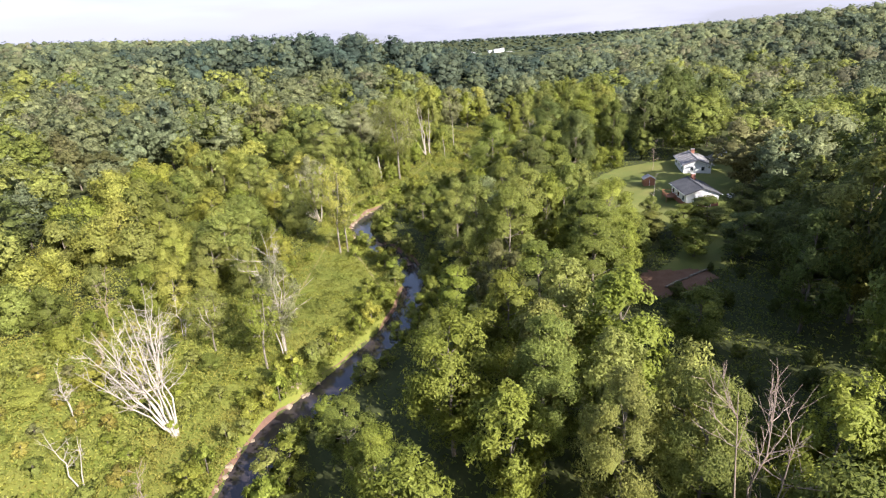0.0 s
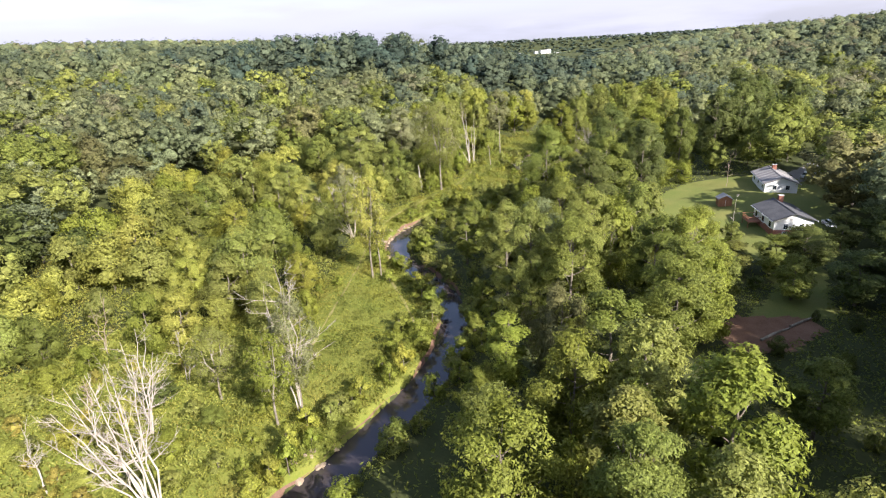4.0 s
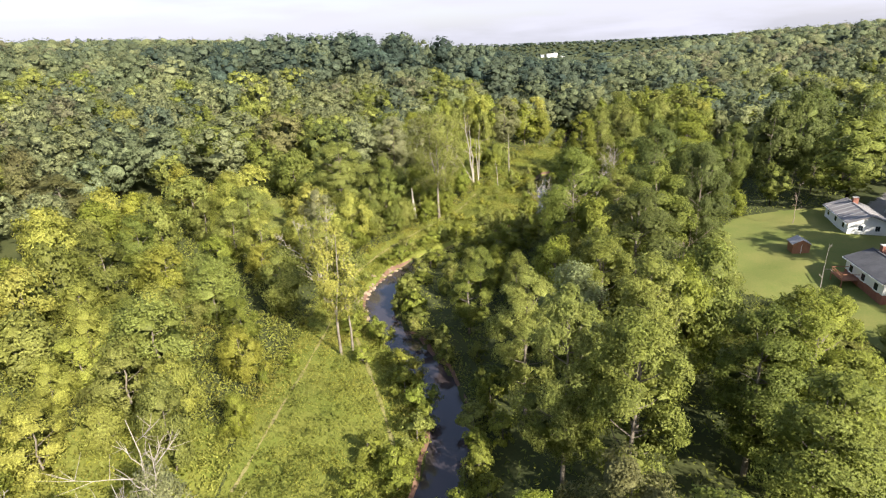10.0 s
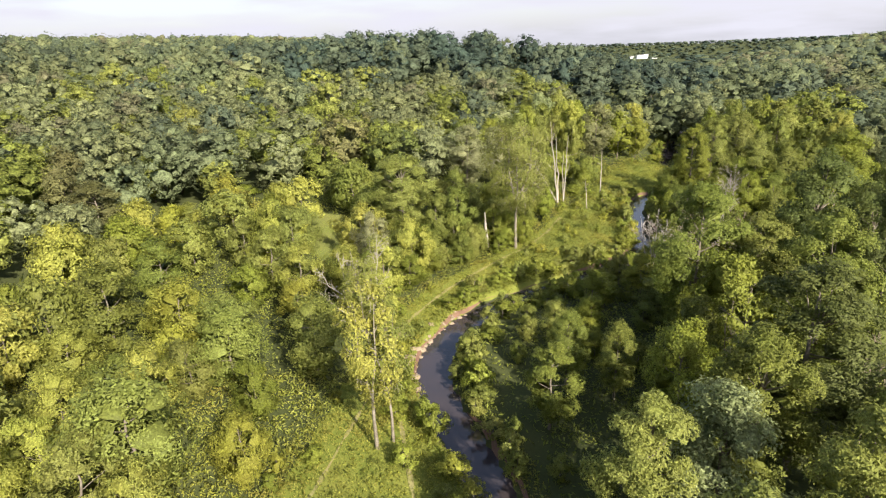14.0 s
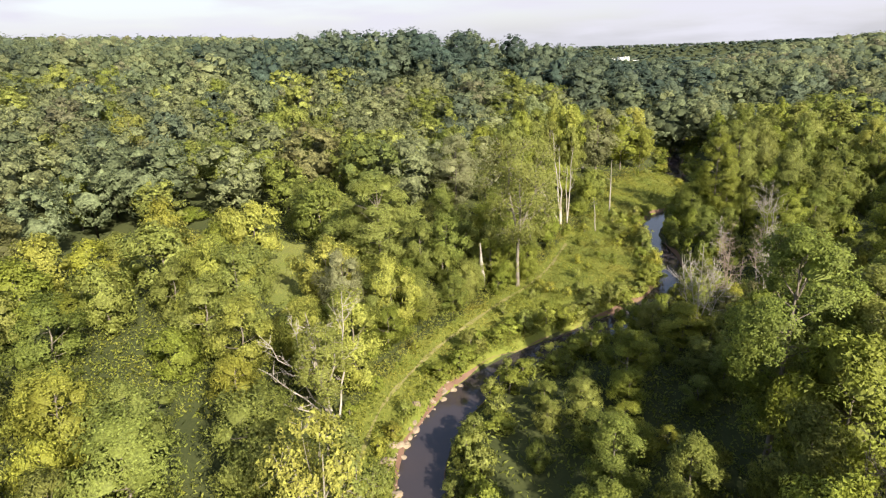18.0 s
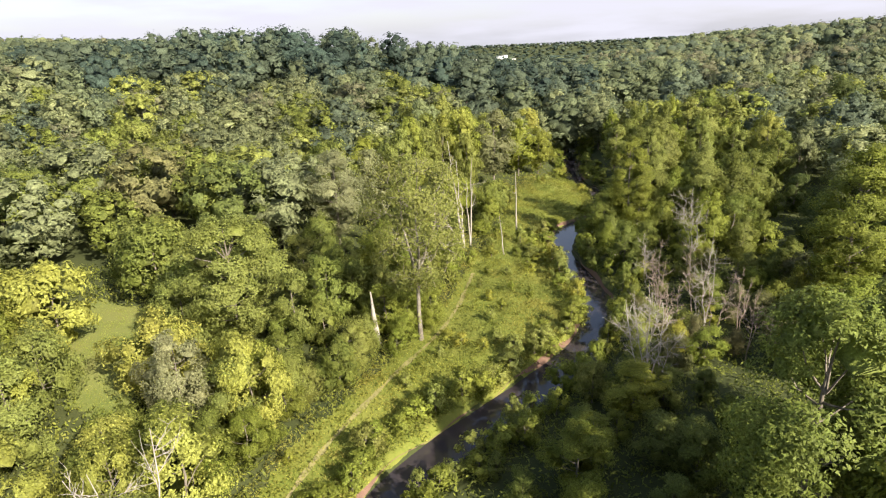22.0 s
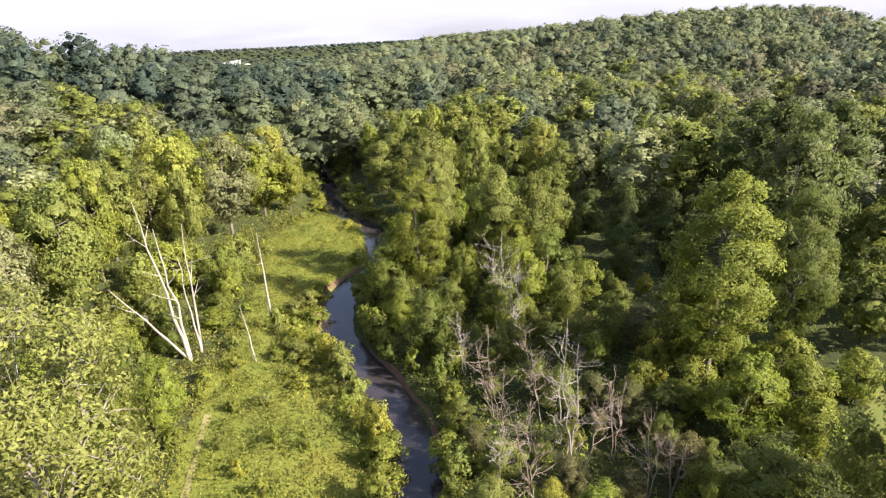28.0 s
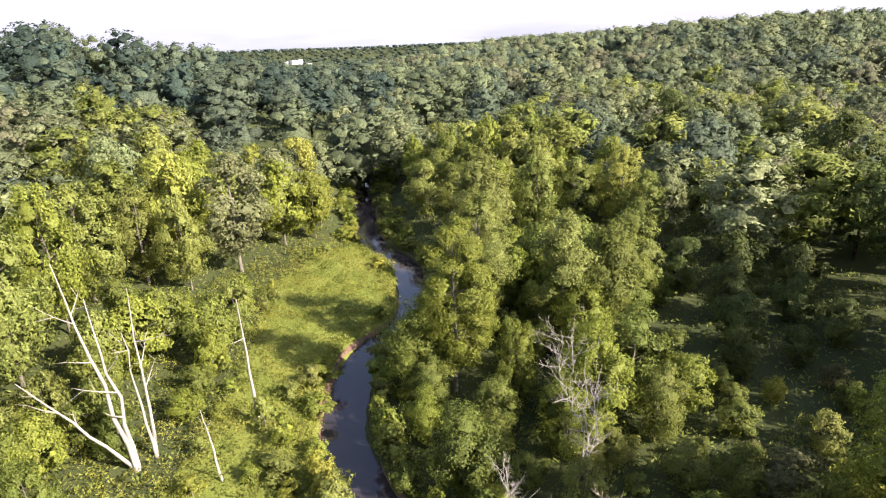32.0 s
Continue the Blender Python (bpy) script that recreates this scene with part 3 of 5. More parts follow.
tagged(ribbon("stream_water", STREAM_LINE, 3.4, 0, WATER, False, 5, 0.0), "narrow stream of muddy brown water reflecting the sky", "water", kind="structure")


def beside(line, off):
    """A line shifted sideways by the distances off."""
    t = np.gradient(line, axis=0)
    t /= np.linalg.norm(t, axis=1, keepdims=True) + 1e-9
    return line + np.stack([t[:, 1], -t[:, 0]], -1) * np.broadcast_to(off, len(line))[:, None]


wave = np.arange(len(STREAM_LINE))
for side in (-1, 1):
    margin = beside(STREAM_LINE, side * (2.50 + 0.16 * np.sin(wave * 0.23 + side) + 0.14 * np.sin(wave * 0.71)))
    tagged(ribbon("mud_margin", margin, np.clip(0.12 + 0.16 * np.sin(wave * 0.137 + 2 * side) + 0.10 * np.sin(wave * 0.41), 0.02, 0.4), 0.10, MUD), "bare red-brown mud at the stream's edge", "mud", kind="structure")


def patch(name, poly, lift, mat, step=0.9):
    """A piece of ground of its own surface inside an outline, lying on the ground."""
    p = np.array(poly)
    gx, gy = np.arange(p[:, 0].min() - step, p[:, 0].max() + step, step), np.arange(p[:, 1].min() - step, p[:, 1].max() + step, step)
    X, Y = np.meshgrid(gx, gy)
    Z = ground_z(X, Y) + lift
    w = len(gx)
    f = (np.arange(len(gy) - 1)[:, None] * w + np.arange(w - 1)[None, :]).ravel()
    keep = inside((X + step / 2).ravel()[f], (Y + step / 2).ravel()[f], poly)
    f = f[keep]
    return new(name, mesh_of(name, np.stack([X, Y, Z], -1).reshape(-1, 3), np.stack([f, f + 1, f + w + 1, f + w], -1), mat, True))


# the open strip of tall herbs along the stream's outer side
EDGE_Y = [20, 45, 60, 75, 85, 100, 120, 140, 157, 175, 190, 205, 220, 230, 245, 256, 263]
EDGE_X = [-44, -34, -26, -19, -17, -18.5, -16, -14.5, -8.5, 4, 12.5, 19, 27, 31, 36, 46, 57]


def meadow_edge(y):
    return np.interp(y, EDGE_Y, EDGE_X)


def stream_x(y):
    k = STREAM_LINE
    order = np.argsort(k[:, 1])
    return np.interp(y, k[order, 1], k[order, 0])


MEADOW_POLY = list(zip(EDGE_X, EDGE_Y)) + [(float(stream_x(v)) - 2.6, float(v)) for v in range(262, 18, -6)]
FIELD_POLY = [(-27, 162), (-25.5, 167), (-27, 175), (-31, 186), (-38, 190), (-43, 188), (-38, 178), (-35, 172), (-32, 165)]
LAWN_POLY = [(47, 88), (56, 96), (60, 108), (57, 118), (50, 128), (55, 148), (70, 160), (80, 161), (94, 158), (97, 148), (92, 134), (84, 124), (80, 110), (68, 102), (62, 92), (58, 84)]
DRIVE_POLY = [(104, 146), (120, 166), (128, 172), (148, 184), (156, 194), (146, 196), (124, 181), (112, 170), (96, 158), (94, 150)]
CLEARING_POLY = [(72, 196), (78, 188), (90, 190), (98, 195), (102, 208), (99, 222), (91, 226), (84, 212)]
tagged(patch("meadow", MEADOW_POLY, 0.05, MEADOW, 0.6), "strip of yellow-green meadow beside the stream", "meadow", kind="structure")
SCRUB_POLY = [(-58, 20), (-44, 20), (-34, 45), (-26, 60), (-19, 75), (-17.2, 85), (-19, 100), (-30, 102), (-45, 94), (-62, 72)]
tagged(patch("scrub_ground", SCRUB_POLY, 0.04, MEADOW), "rough grass and weeds of the open scrub", "grass", kind="structure")
tagged(patch("field", FIELD_POLY, 0.06, LAWN), "small mown clearing among the trees", "grass", kind="structure")
tagged(patch("lawn", LAWN_POLY, 0.06, LAWN), "mown lawn behind the houses", "lawn", kind="structure")
TRACK = smooth_line([(-16.5, 90), (-15.1, 99), (-13.4, 112), (-12.4, 121), (-11.6, 133), (-10.4, 144.5), (-5.2, 156.8), (1.7, 167.6), (6.6, 174.6), (11.6, 183), (15.4, 192.5), (17.5, 198)])
TRACK_2 = smooth_line([(-1.0, 96), (-2.9, 104), (-6.1, 115.6), (-8.6, 125), (-9.6, 133)])
tagged(ribbon("footpath", TRACK, 0.15 + 0.12 * rise(135, 165, TRACK[:, 1]) + 0.08 * np.sin(np.arange(len(TRACK)) * 0.7) + 0.06 * np.sin(np.arange(len(TRACK)) * 1.9), 0.10, DIRT), "narrow trodden dirt path through the meadow", "path", kind="structure")
tagged(ribbon("faint_footpath", TRACK_2, 0.2 + 0.08 * np.sin(np.arange(len(TRACK_2)) * 0.9), 0.10, DIRT), "faint path trodden along the stream bank", "path", kind="structure")
SOIL_POLY = [(41, 80), (47, 78), (55, 82), (54, 87), (46, 89), (41, 86)]
tagged(patch("bare_soil", SOIL_POLY, 0.10, SOIL, 0.8), "patch of bare reddish soil in the shade", "soil", kind="structure")

# ---- trees that stand out, and some added for shade, one by one: x, y, tip, crown width, colour ----
RIGHT_BANK = [(14.1, 44.6, 21, 9, "mid"), (6.8, 61.5, 13, 8, "light"), (-2.2, 43.5, 12, 6, "bright"), (17.5, 35, 20.5, 8, "light"), (23, 33, 21, 8, "light"), (39.5, 62, 13, 7, "mid"), (15.6, 51.4, 19, 8, "light"), (10, 40, 17, 8, "bright"), (20.5, 44, 19, 8, "light"), (25, 39.5, 19.5, 7, "light"), (33, 88, 20, 10, "mid"), (41, 95.5, 18, 8, "bright"), (25, 95, 23, 10, "light"), (38.5, 83, 15, 8, "bright"),
              (19.7, 83, 23, 10, "mid"), (31, 76.5, 21, 10, "mid"), (6.5, 69.5, 10, 7, "bright"), (17.5, 54.5, 16.5, 8, "bright"), (24.4, 107.8, 21, 10, "mid")]
# Trees near (38-47, 126-138) are added to shade the bank; dark leaves deepen it.
RIGHT_MIDDLE = [(37.4, 87.7, 21, 10, "bright"), (20.4, 69, 18.5, 9, "mid"), (43, 90, 14, 7, "mid"), (9.2, 120, 12, 6, "mid"), (15.5, 88, 23, 9, "light"), (14, 100, 20, 8, "light"), (11.8, 128.3, 12, 5.5, "mid"),
                (28, 135.3, 25.5, 13, "mid"), (31, 114, 24, 12, "dark"), (49, 138, 25, 11, "dark"), (17, 125.5, 12, 6, "mid"), (17.3, 147, 9.5, 6, "bright"), (38, 126, 25, 11, "mid"), (43, 117, 17, 9, "light"), (47, 131, 26, 10, "dark"), (42, 138, 29, 11, "dark")]
RIGHT_FAR = [(19.7, 150, 7.5, 5.5, "bright"), (26.6, 156.2, 8.5, 7, "yellow"), (62.5, 171.5, 26, 12, "bright"), (56, 216, 22, 10, "light"), (48.9, 208, 22, 8, "bright"), (65, 211, 19.5, 10, "light"), (76.6, 212.5, 17, 10, "mid"),
             (72, 243, 20, 11, "light"), (92, 265, 21.5, 12, "light"), (102.5, 245.5, 20, 10, "bright"), (70.4, 209, 18, 9, "mid"), (140, 266, 25, 13, "dark"), (118, 212, 27, 12, "dark")]
# Tall rows out of view are added to cast shade; dark leaves deepen it.
HOUSE_AND_SHADE_TREES = [(72, 169, 23, 8, "mid"), (92.8, 171, 17, 8, "mid"), (58.3, 100.5, 11, 8, "mid"), (63.5, 101, 12, 9, "dark"), (74, 96, 14, 10, "dark"), (58, 114, 9, 5, "mid"), (86, 178, 26, 12, "dark"), (104, 171, 24, 11, "mid"),
                (83, 88, 19, 12, "dark"), (62, 87, 13, 10, "dark"), (70, 86, 15, 11, "dark"), (56, 92, 11, 7, "mid"), (62, 72, 22, 12, "dark"), (72, 60, 34, 13, "dark"), (54, 62, 22, 9, "dark"), (62, 55, 33, 13, "dark"), (66, 45, 34, 13, "dark"), (52, 44, 29, 12, "mid"), (81, 72, 34, 13, "dark"), (91, 85, 33, 13, "dark"), (57, 36, 30, 13, "mid"), (46, 32, 28, 12, "mid"), (95, 100, 30, 12, "dark"), (72, 72, 29, 12, "dark"), (75, 48, 34, 13, "dark"), (84, 60, 34, 13, "dark"), (94, 70, 34, 13, "dark"), (100, 188, 28, 12, "dark"), (109, 197, 27, 12, "dark"), (94, 180, 28, 12, "dark"), (113, 186, 27, 12, "dark"), (74, 107, 12, 8, "dark"), (80, 104, 14, 9, "dark")]
LEFT_WOODS = [(-92, 235, 27, 13, "light"), (-79, 192.5, 19, 11, "mid"), (-84, 171, 20.5, 12, "brown"), (-47, 254, 22, 11, "mid"), (-15.5, 173.2, 22, 13, "light"), (-5, 209, 22.5, 12, "silver"), (42, 263, 19, 11, "bright"), (-93, 184, 23, 12, "brown"), (-74, 166, 19, 11, "brown"), (-9, 236, 20, 11, "mid"), (-5.3, 180, 14, 8, "mid"),
              (-83, 303, 23, 12, "dark"), (-37, 299, 22, 12, "mid"), (13, 277, 23, 11, "light"), (33.5, 270, 20, 10, "light"), (46, 276, 17, 9, "grey")]
LEFT_LOW = [(-38, 118, 11, 9, "mid"), (-29, 106, 16.5, 12.5, "light"), (-20.5, 109.3, 10, 7, "yellow"), (-17.8, 98, 8, 4, "bright"), (-32, 121, 11, 8, "light"), (-55.4, 155.4, 10, 8, "bright"), (-60, 199, 10, 9, "bright"), (-63.7, 179.5, 11, 8, "light"),
            (-10.5, 169.3, 9, 6, "mid"), (-3.7, 167, 9, 5, "mid"), (-22.5, 92.5, 14, 7, "light"), (-60, 115, 15, 10, "dark")]
for rows, kinds, words in ((RIGHT_BANK, FULL, "deciduous tree on the wooded stream bank"), (RIGHT_MIDDLE, FULL, "deciduous tree on the wooded stream bank"), (RIGHT_FAR, FULL, "deciduous tree in the wood beyond the stream"),
                           (HOUSE_AND_SHADE_TREES, FULL, "deciduous tree near the houses, several of them added for shade"), (LEFT_WOODS, FULL, "tall deciduous tree of the hillside wood"), (LEFT_LOW, THICKET, "low bushy tree of the thicket")):
    for x, y, top, width, colour in rows:
        plant(kinds, x, y, top, width, colour, words, "woodland trees")
for x, y, top, width, colour in [(6.6, 177.2, 27, 17, "light"), (-9.0, 115.3, 21, 7.5, "lime"), (-7.6, 116.8, 19, 6, "light"), (-15, 75.6, 17, 6, "grey"), (-17.2, 72.4, 14, 6, "bright"), (-25.6, 78.3, 12, 6, "light"), (-15.5, 139, 14, 7, "light")]:
    plant(SYCAMORE if width > 10 else SPARSE, x, y, top, width, colour, "thin-leaved tree with pale bark showing among its leaves", "pale-barked trees")


plant(FULL, -18.5, 160.3, 14.5, 8.5, "silver", "leafy tree with the undersides of its leaves showing", "woodland trees")


# ---- woods: free places between the trees ----
def free_places(n, x0, x1, y0, y1, gap, rng, test):
    """Scattered places at least a gap apart that pass the test."""
    cell = gap
    grid = {}
    for x, y, r in PLACED:
        grid.setdefault((int(x // cell), int(y // cell)), []).append((x, y))
    out = []
    X, Y = rng.uniform(x0, x1, n), rng.uniform(y0, y1, n)
    ok = test(X, Y)
    for x, y in zip(X[ok], Y[ok]):
        i, j = int(x // cell), int(y // cell)
        if any((x - a) ** 2 + (y - b) ** 2 < gap * gap for di in (-1, 0, 1) for dj in (-1, 0, 1) for a, b in grid.get((i + di, j + dj), ())):
            continue
        grid.setdefault((i, j), []).append((x, y))
        out.append((float(x), float(y)))
    return out


HOLLOW_POLY = [(27, 46), (34, 39), (44, 41), (51, 52), (54, 66), (70, 80), (72, 92), (60, 98), (52, 98), (46, 98), (47, 88), (34, 75), (29, 68), (25.5, 58)]
DELL_POLY = [(9, 139), (9, 153), (19, 158), (40, 160), (36, 148), (26, 141), (24, 130), (15, 130)]
GLADE_POLY = [(-30, 163), (-28, 149), (-22.5, 147), (-21.5, 160), (-25, 168)]
HOUSE_ZONES = [(83, 147, 12), (71, 120, 10), (68, 136, 5), (100, 153, 6), (131, 182, 10), (172, 222, 14), (182, 192, 9)]
BARE_ZONES = [(46, 177, 12), (52, 189.5, 9), (53, 166, 7), (40, 164, 6), (11.5, 138, 7.5), (66, 186, 9), (55, 134, 8), (57, 122, 8), (-17.5, 139, 4.5), (29, 159, 6), (27, 121, 3), (18.5, 209, 4), (26, 210, 6)]
ALL_OPEN = (MEADOW_POLY, FIELD_POLY, LAWN_POLY, CLEARING_POLY, SOIL_POLY, HOLLOW_POLY, DELL_POLY, GLADE_POLY, DRIVE_POLY)


def wooded(x, y, margin=5.5):
    ok = line_distance(x, y, STREAM_LINE) > margin
    for poly in ALL_OPEN:
        ok &= ~inside(x, y, poly)
    for hx, hy, hr in HOUSE_ZONES + BARE_ZONES:
        ok &= np.hypot(x - hx, y - hy) > hr
    return ok


wood_rng = np.random.default_rng(3)
thicket_at = free_places(2600, -75, 0, 18, 205, 4.3, wood_rng, lambda x, y: wooded(x, y) & (x < meadow_edge(y) - 1) & (x > -72 + 0.05 * y) & (x - valley_axis(y) < -8))
thicket_at = [p for p in thicket_at if line_distance(*p, STREAM_LINE)[0] < 62][:130]
for k in range(24):
    y = 148 + k * 3.3 + rnd.uniform(-1, 1)
    x = float(meadow_edge(y)) - 2.2 - rnd.uniform(0, 2.5)
    if not (abs(y - 206) < 9 or abs(y - 177) < 2):
        plant(THICKET, x, y, 0, rnd.uniform(4, 6), rnd.choice(("bright", "light", "mid")), "low leafy tree beside the footpath", "thicket trees", height=rnd.uniform(3.5, 8))
fill_at = free_places(900, -25, 45, 150, 240, 3.4, wood_rng, lambda x, y: (x < meadow_edge(y) - 1.5) & (x > meadow_edge(y) - 17) & (np.hypot(x - 16.8, y - 206.5) > 5.5))
for x, y in fill_at[:80]:
    tall = rnd.uniform(4.5, 10)
    plant(THICKET, x, y, 0, tall * rnd.uniform(0.65, 0.9), rnd.choice(("bright", "light", "mid", "mid")), "leafy young tree beside the footpath", "thicket trees", height=tall)
for x, y, tall in ((5.2, 178.8, 7.5), (8.4, 180.2, 6.5), (4.2, 175.6, 5.0), (2.2, 178.5, 8.0), (3.2, 173.2, 4.0)):
    plant(THICKET, x, y, 0, tall * 0.75, "bright", "leafy young tree under a big pale-barked tree", "thicket trees", height=tall)
# Those past y 190 get dark leaves, deepening the glade's shade by colour.
for x, y, tall in ((60, 160, 6), (64, 163, 7), (68, 167, 6.5), (58, 170, 6), (66, 172, 7), (70, 161, 6), (55, 174, 5.5), (63, 177, 7), (76, 195, 6), (81, 199, 7.5), (86, 204, 8), (91, 199, 7), (93, 209, 9), (88, 214, 8.5), (97, 203, 8), (83, 193, 5), (90, 193, 6)):
    plant(THICKET, x, y, 0, tall * 0.8, "dark" if y > 190 else "bright", "low bushy tree at the edge of a glade", "thicket trees", height=tall)
plant(FULL, 57.5, 164.5, 11.5, 8, "bright", "deciduous tree on the wooded stream bank", "woodland trees")
plant(FULL, 51.5, 158.5, 9, 7, "light", "deciduous tree on the wooded stream bank", "woodland trees")
wall_at = free_places(900, 40, 84, 192, 236, 3.6, wood_rng, lambda x, y: (x > stream_x(y)) & (line_distance(x, y, STREAM_LINE) > 5.5))
for x, y in wall_at[:60]:
    if x > 69 and y < 208:
        continue
    tall = rnd.uniform(5, 12)
    plant(THICKET, x, y, 0, tall * rnd.uniform(0.6, 0.85), rnd.choice(("bright", "light", "mid", "mid", "bright")), "leafy young tree filling the streamside wood", "thicket trees", height=tall)
shade_at = free_places(1800, 5, 86, 128, 204, 3.3, wood_rng, lambda x, y: (x > stream_x(y) + 4.5) & (line_distance(x, y, STREAM_LINE) > 4.5) & ((np.hypot(x - 46, y - 177) < 15) | (np.hypot(x - 53, y - 166) < 8) | (np.hypot(x - 11.5, y - 138) < 8) | (np.hypot(x - 66, y - 186) < 11) | (np.hypot(x - 76, y - 184) < 8) | (np.hypot(x - 52, y - 190) < 11) | (np.hypot(x - 29, y - 159) < 8)))
for x, y in shade_at[:70]:
    tall = rnd.uniform(2.2, 6.5)
    plant(THICKET, x, y, 0, tall * rnd.uniform(0.7, 1.0), rnd.choice(("bright", "light", "mid", "brown", "mid", "yellow")), "bushy sapling among the bare grey trees", "thicket trees", height=tall)
for x, y in thicket_at:
    # Many pale lime leaves: colour makes up for sunlight lost among the crowns.
    c = rnd.choices(("light", "bright", "mid", "yellow", "dark", "lime"), (4.5, 4, 1.6, 1.0, 0.4, 5))[0]
    if y < 88 and x > -50:
        if rnd.random() < 0.4:
            continue
        plant(THICKET, x, y, 0, rnd.uniform(3.5, 5.5), c, "low shrubby tree in the open scrub", "thicket trees", height=rnd.uniform(2.2, 4.4))
        continue
    tall = rnd.uniform(7, 13) if y > 100 else rnd.uniform(5.5, 10)
    plant(THICKET, x, y, 0, tall * rnd.uniform(0.7, 0.95), c, "low bushy tree of the thicket", "thicket trees", height=tall)
for poly, gap, low, high, tints in ((DELL_POLY, 3.4, 2.5, 6.5, ("mid", "bright", "mid", "light")), (HOLLOW_POLY, 4.6, 1.2, 3.2, ("dark", "mid"))):
    low_at = free_places(900, 8, 73, 38, 162, gap, np.random.default_rng(92), lambda x, y: inside(x, y, poly) & (line_distance(x, y, STREAM_LINE) > 4.5) & ~inside(x, y, SOIL_POLY) & ~inside(x, y, LAWN_POLY))
    for x, y in low_at[:28]:
        tall = rnd.uniform(low, high)
        plant(THICKET, x, y, 0, tall * rnd.uniform(0.8, 1.1), rnd.choice(tints), "bushy young tree in the shade of taller trees", "thicket trees", height=tall)
near_at = free_places(2600, -60, 110, 18, 290, 6.2, wood_rng, lambda x, y: wooded(x, y, 8.0) & (line_distance(x, y, STREAM_LINE) > np.where(y < 165, 11.5, 8)) & (line_distance(x, y, STREAM_LINE) < np.where((y < 115) & (x > 0), 64, 44)) & ((x - stream_x(y) > 0) | (y > 165) & (x < meadow_edge(y) - 2)))
near_at.sort(key=lambda p: line_distance(*p, STREAM_LINE)[0])
for k, (x, y) in enumerate(near_at[:215]):
    right = x > stream_x(y)
    d = line_distance(x, y, STREAM_LINE)[0]
    # The left side gets far more lime, sunlight put into its leaf colour.
    c = rnd.choices(("light", "bright", "mid", "dark", "grey", "brown", "lime"), (4, 4, 5, 0.6, 0.3, 0.08, 0.3) if right else (5, 3, 1.5, 0.1, 2, 0.2, 4))[0]
    # Taller past x 40: height added to shade the hollow and the lawn.
    tall = rnd.uniform(9, 15) if d < 14 else rnd.uniform(18, 25) if x > 40 and y < 95 else rnd.uniform(13, 20)
    plant(FULL, x, y, 0, tall * rnd.uniform(0.50, 0.68), c, "deciduous tree of the streamside wood", "woodland trees", height=tall)


def lumpy_crown(rng, lobes, clusters, sprays, size):
    """A crown one unit high: uneven lobes under clusters of leaf tufts."""
    c, r = crown_lobes(rng, 0.14, 0.92, 0.31, lobes, 0.6, 1.5 / lobes ** 0.5, (0.88, 1.06))
    middle = np.array((0, 0, 0.46))
    bodies = lobe_bodies(np.concatenate([c, [(0, 0, 0.46)]]), np.concatenate([r * 0.62, [0.17]]), rng, 1.0, middle, 1.0)
    k, kr, kd = lobe_clusters(c, r, clusters, rng, middle, (0.34, 0.56), (0.66, 0.98))
    tufts = cluster_leaves(k, kr, kd, sprays, size, rng, middle, 0.26, 0.30, 1.1, 0.7, 0.36)
    return np.concatenate([bodies[0], tufts[0]]), np.concatenate([bodies[1], tufts[1] + len(bodies[0])]), np.concatenate([bodies[2], tufts[2]])


def woods(name, places, tall, spread, sprays, size, label, seed, kinds=6, palette=None, lobes=12, clusters=8):
    """Many trees joined into one wood: each a lumpy crown rough with leaf tufts, on a short stem."""
    rng = np.random.default_rng(seed)
    protos = []
    for k in range(kinds):
        v, f, fn = lumpy_crown(rng, lobes, clusters, sprays, size)
        sv, sf = tube([(0, 0, 0), (0.01, 0.01, 0.5)], [0.014, 0.009], 4)
        m = len(v)
        protos.append((np.concatenate([v, sv]), np.concatenate([f, sf[:, :3] + m, sf[:, (0, 2, 3)] + m]), len(f), np.concatenate([fn, np.tile((0.5, -0.6, 0.5), (len(sv), 1))])))
    P = np.array(places)
    Z = ground_z(P[:, 0], P[:, 1])
    vs, fs, ts, ns, at = [], [], [], [], 0
    names = list(palette)
    weight = np.array([palette[k] for k in names], float)
    weight /= weight.sum()
    stand = np.sin(P[:, 0] * 0.031 + 2 * np.sin(P[:, 1] * 0.017)) * np.sin(P[:, 1] * 0.027 + P[:, 0] * 0.008)
    for (x, y), z, near in zip(P, Z, stand):
        pv, pf, nl, pn = protos[rng.integers(kinds)]
        h = rng.uniform(*tall) * (1.0 if rng.random() > 0.12 else rng.uniform(0.78, 1.05))
        w = h * rng.uniform(*spread)
        a = rng.uniform(0, 6.28)
        ca, sa = math.cos(a), math.sin(a)
        q = pv * np.array((w / 0.6, w / 0.6, h / 0.98))
        vs.append(np.stack([q[:, 0] * ca - q[:, 1] * sa + x, q[:, 0] * sa + q[:, 1] * ca + y, q[:, 2] + z - 0.1], -1))
        ns.append(np.stack([pn[:, 0] * ca - pn[:, 1] * sa, pn[:, 0] * sa + pn[:, 1] * ca, pn[:, 2]], -1))
        fs.append(pf + at)
        at += len(pv)
        col = np.array(GREENS[names[rng.choice(len(names), p=weight)]]) * rng.uniform(0.85, 1.15) * (1 + 0.16 * near)
        t = np.empty((len(pf), 4))
        t[:, :3], t[:, 3] = col, 1
        t[nl:, :3] = (0.12, 0.10, 0.08)
        ts.append(t)
    ob = new(name, mesh_of(name, np.concatenate(vs), np.concatenate(fs), LEAF_FAR, True, np.concatenate(ts), np.concatenate(ns)))
    return tagged(ob, label, "woods", kind="stuff")


# Far palettes carry haze in their greens; the darker one also carries cloud shade.
HAZY_MIX = dict(far=6, hazy_light=4, hazy_dark=3, hazy_warm=1.2)
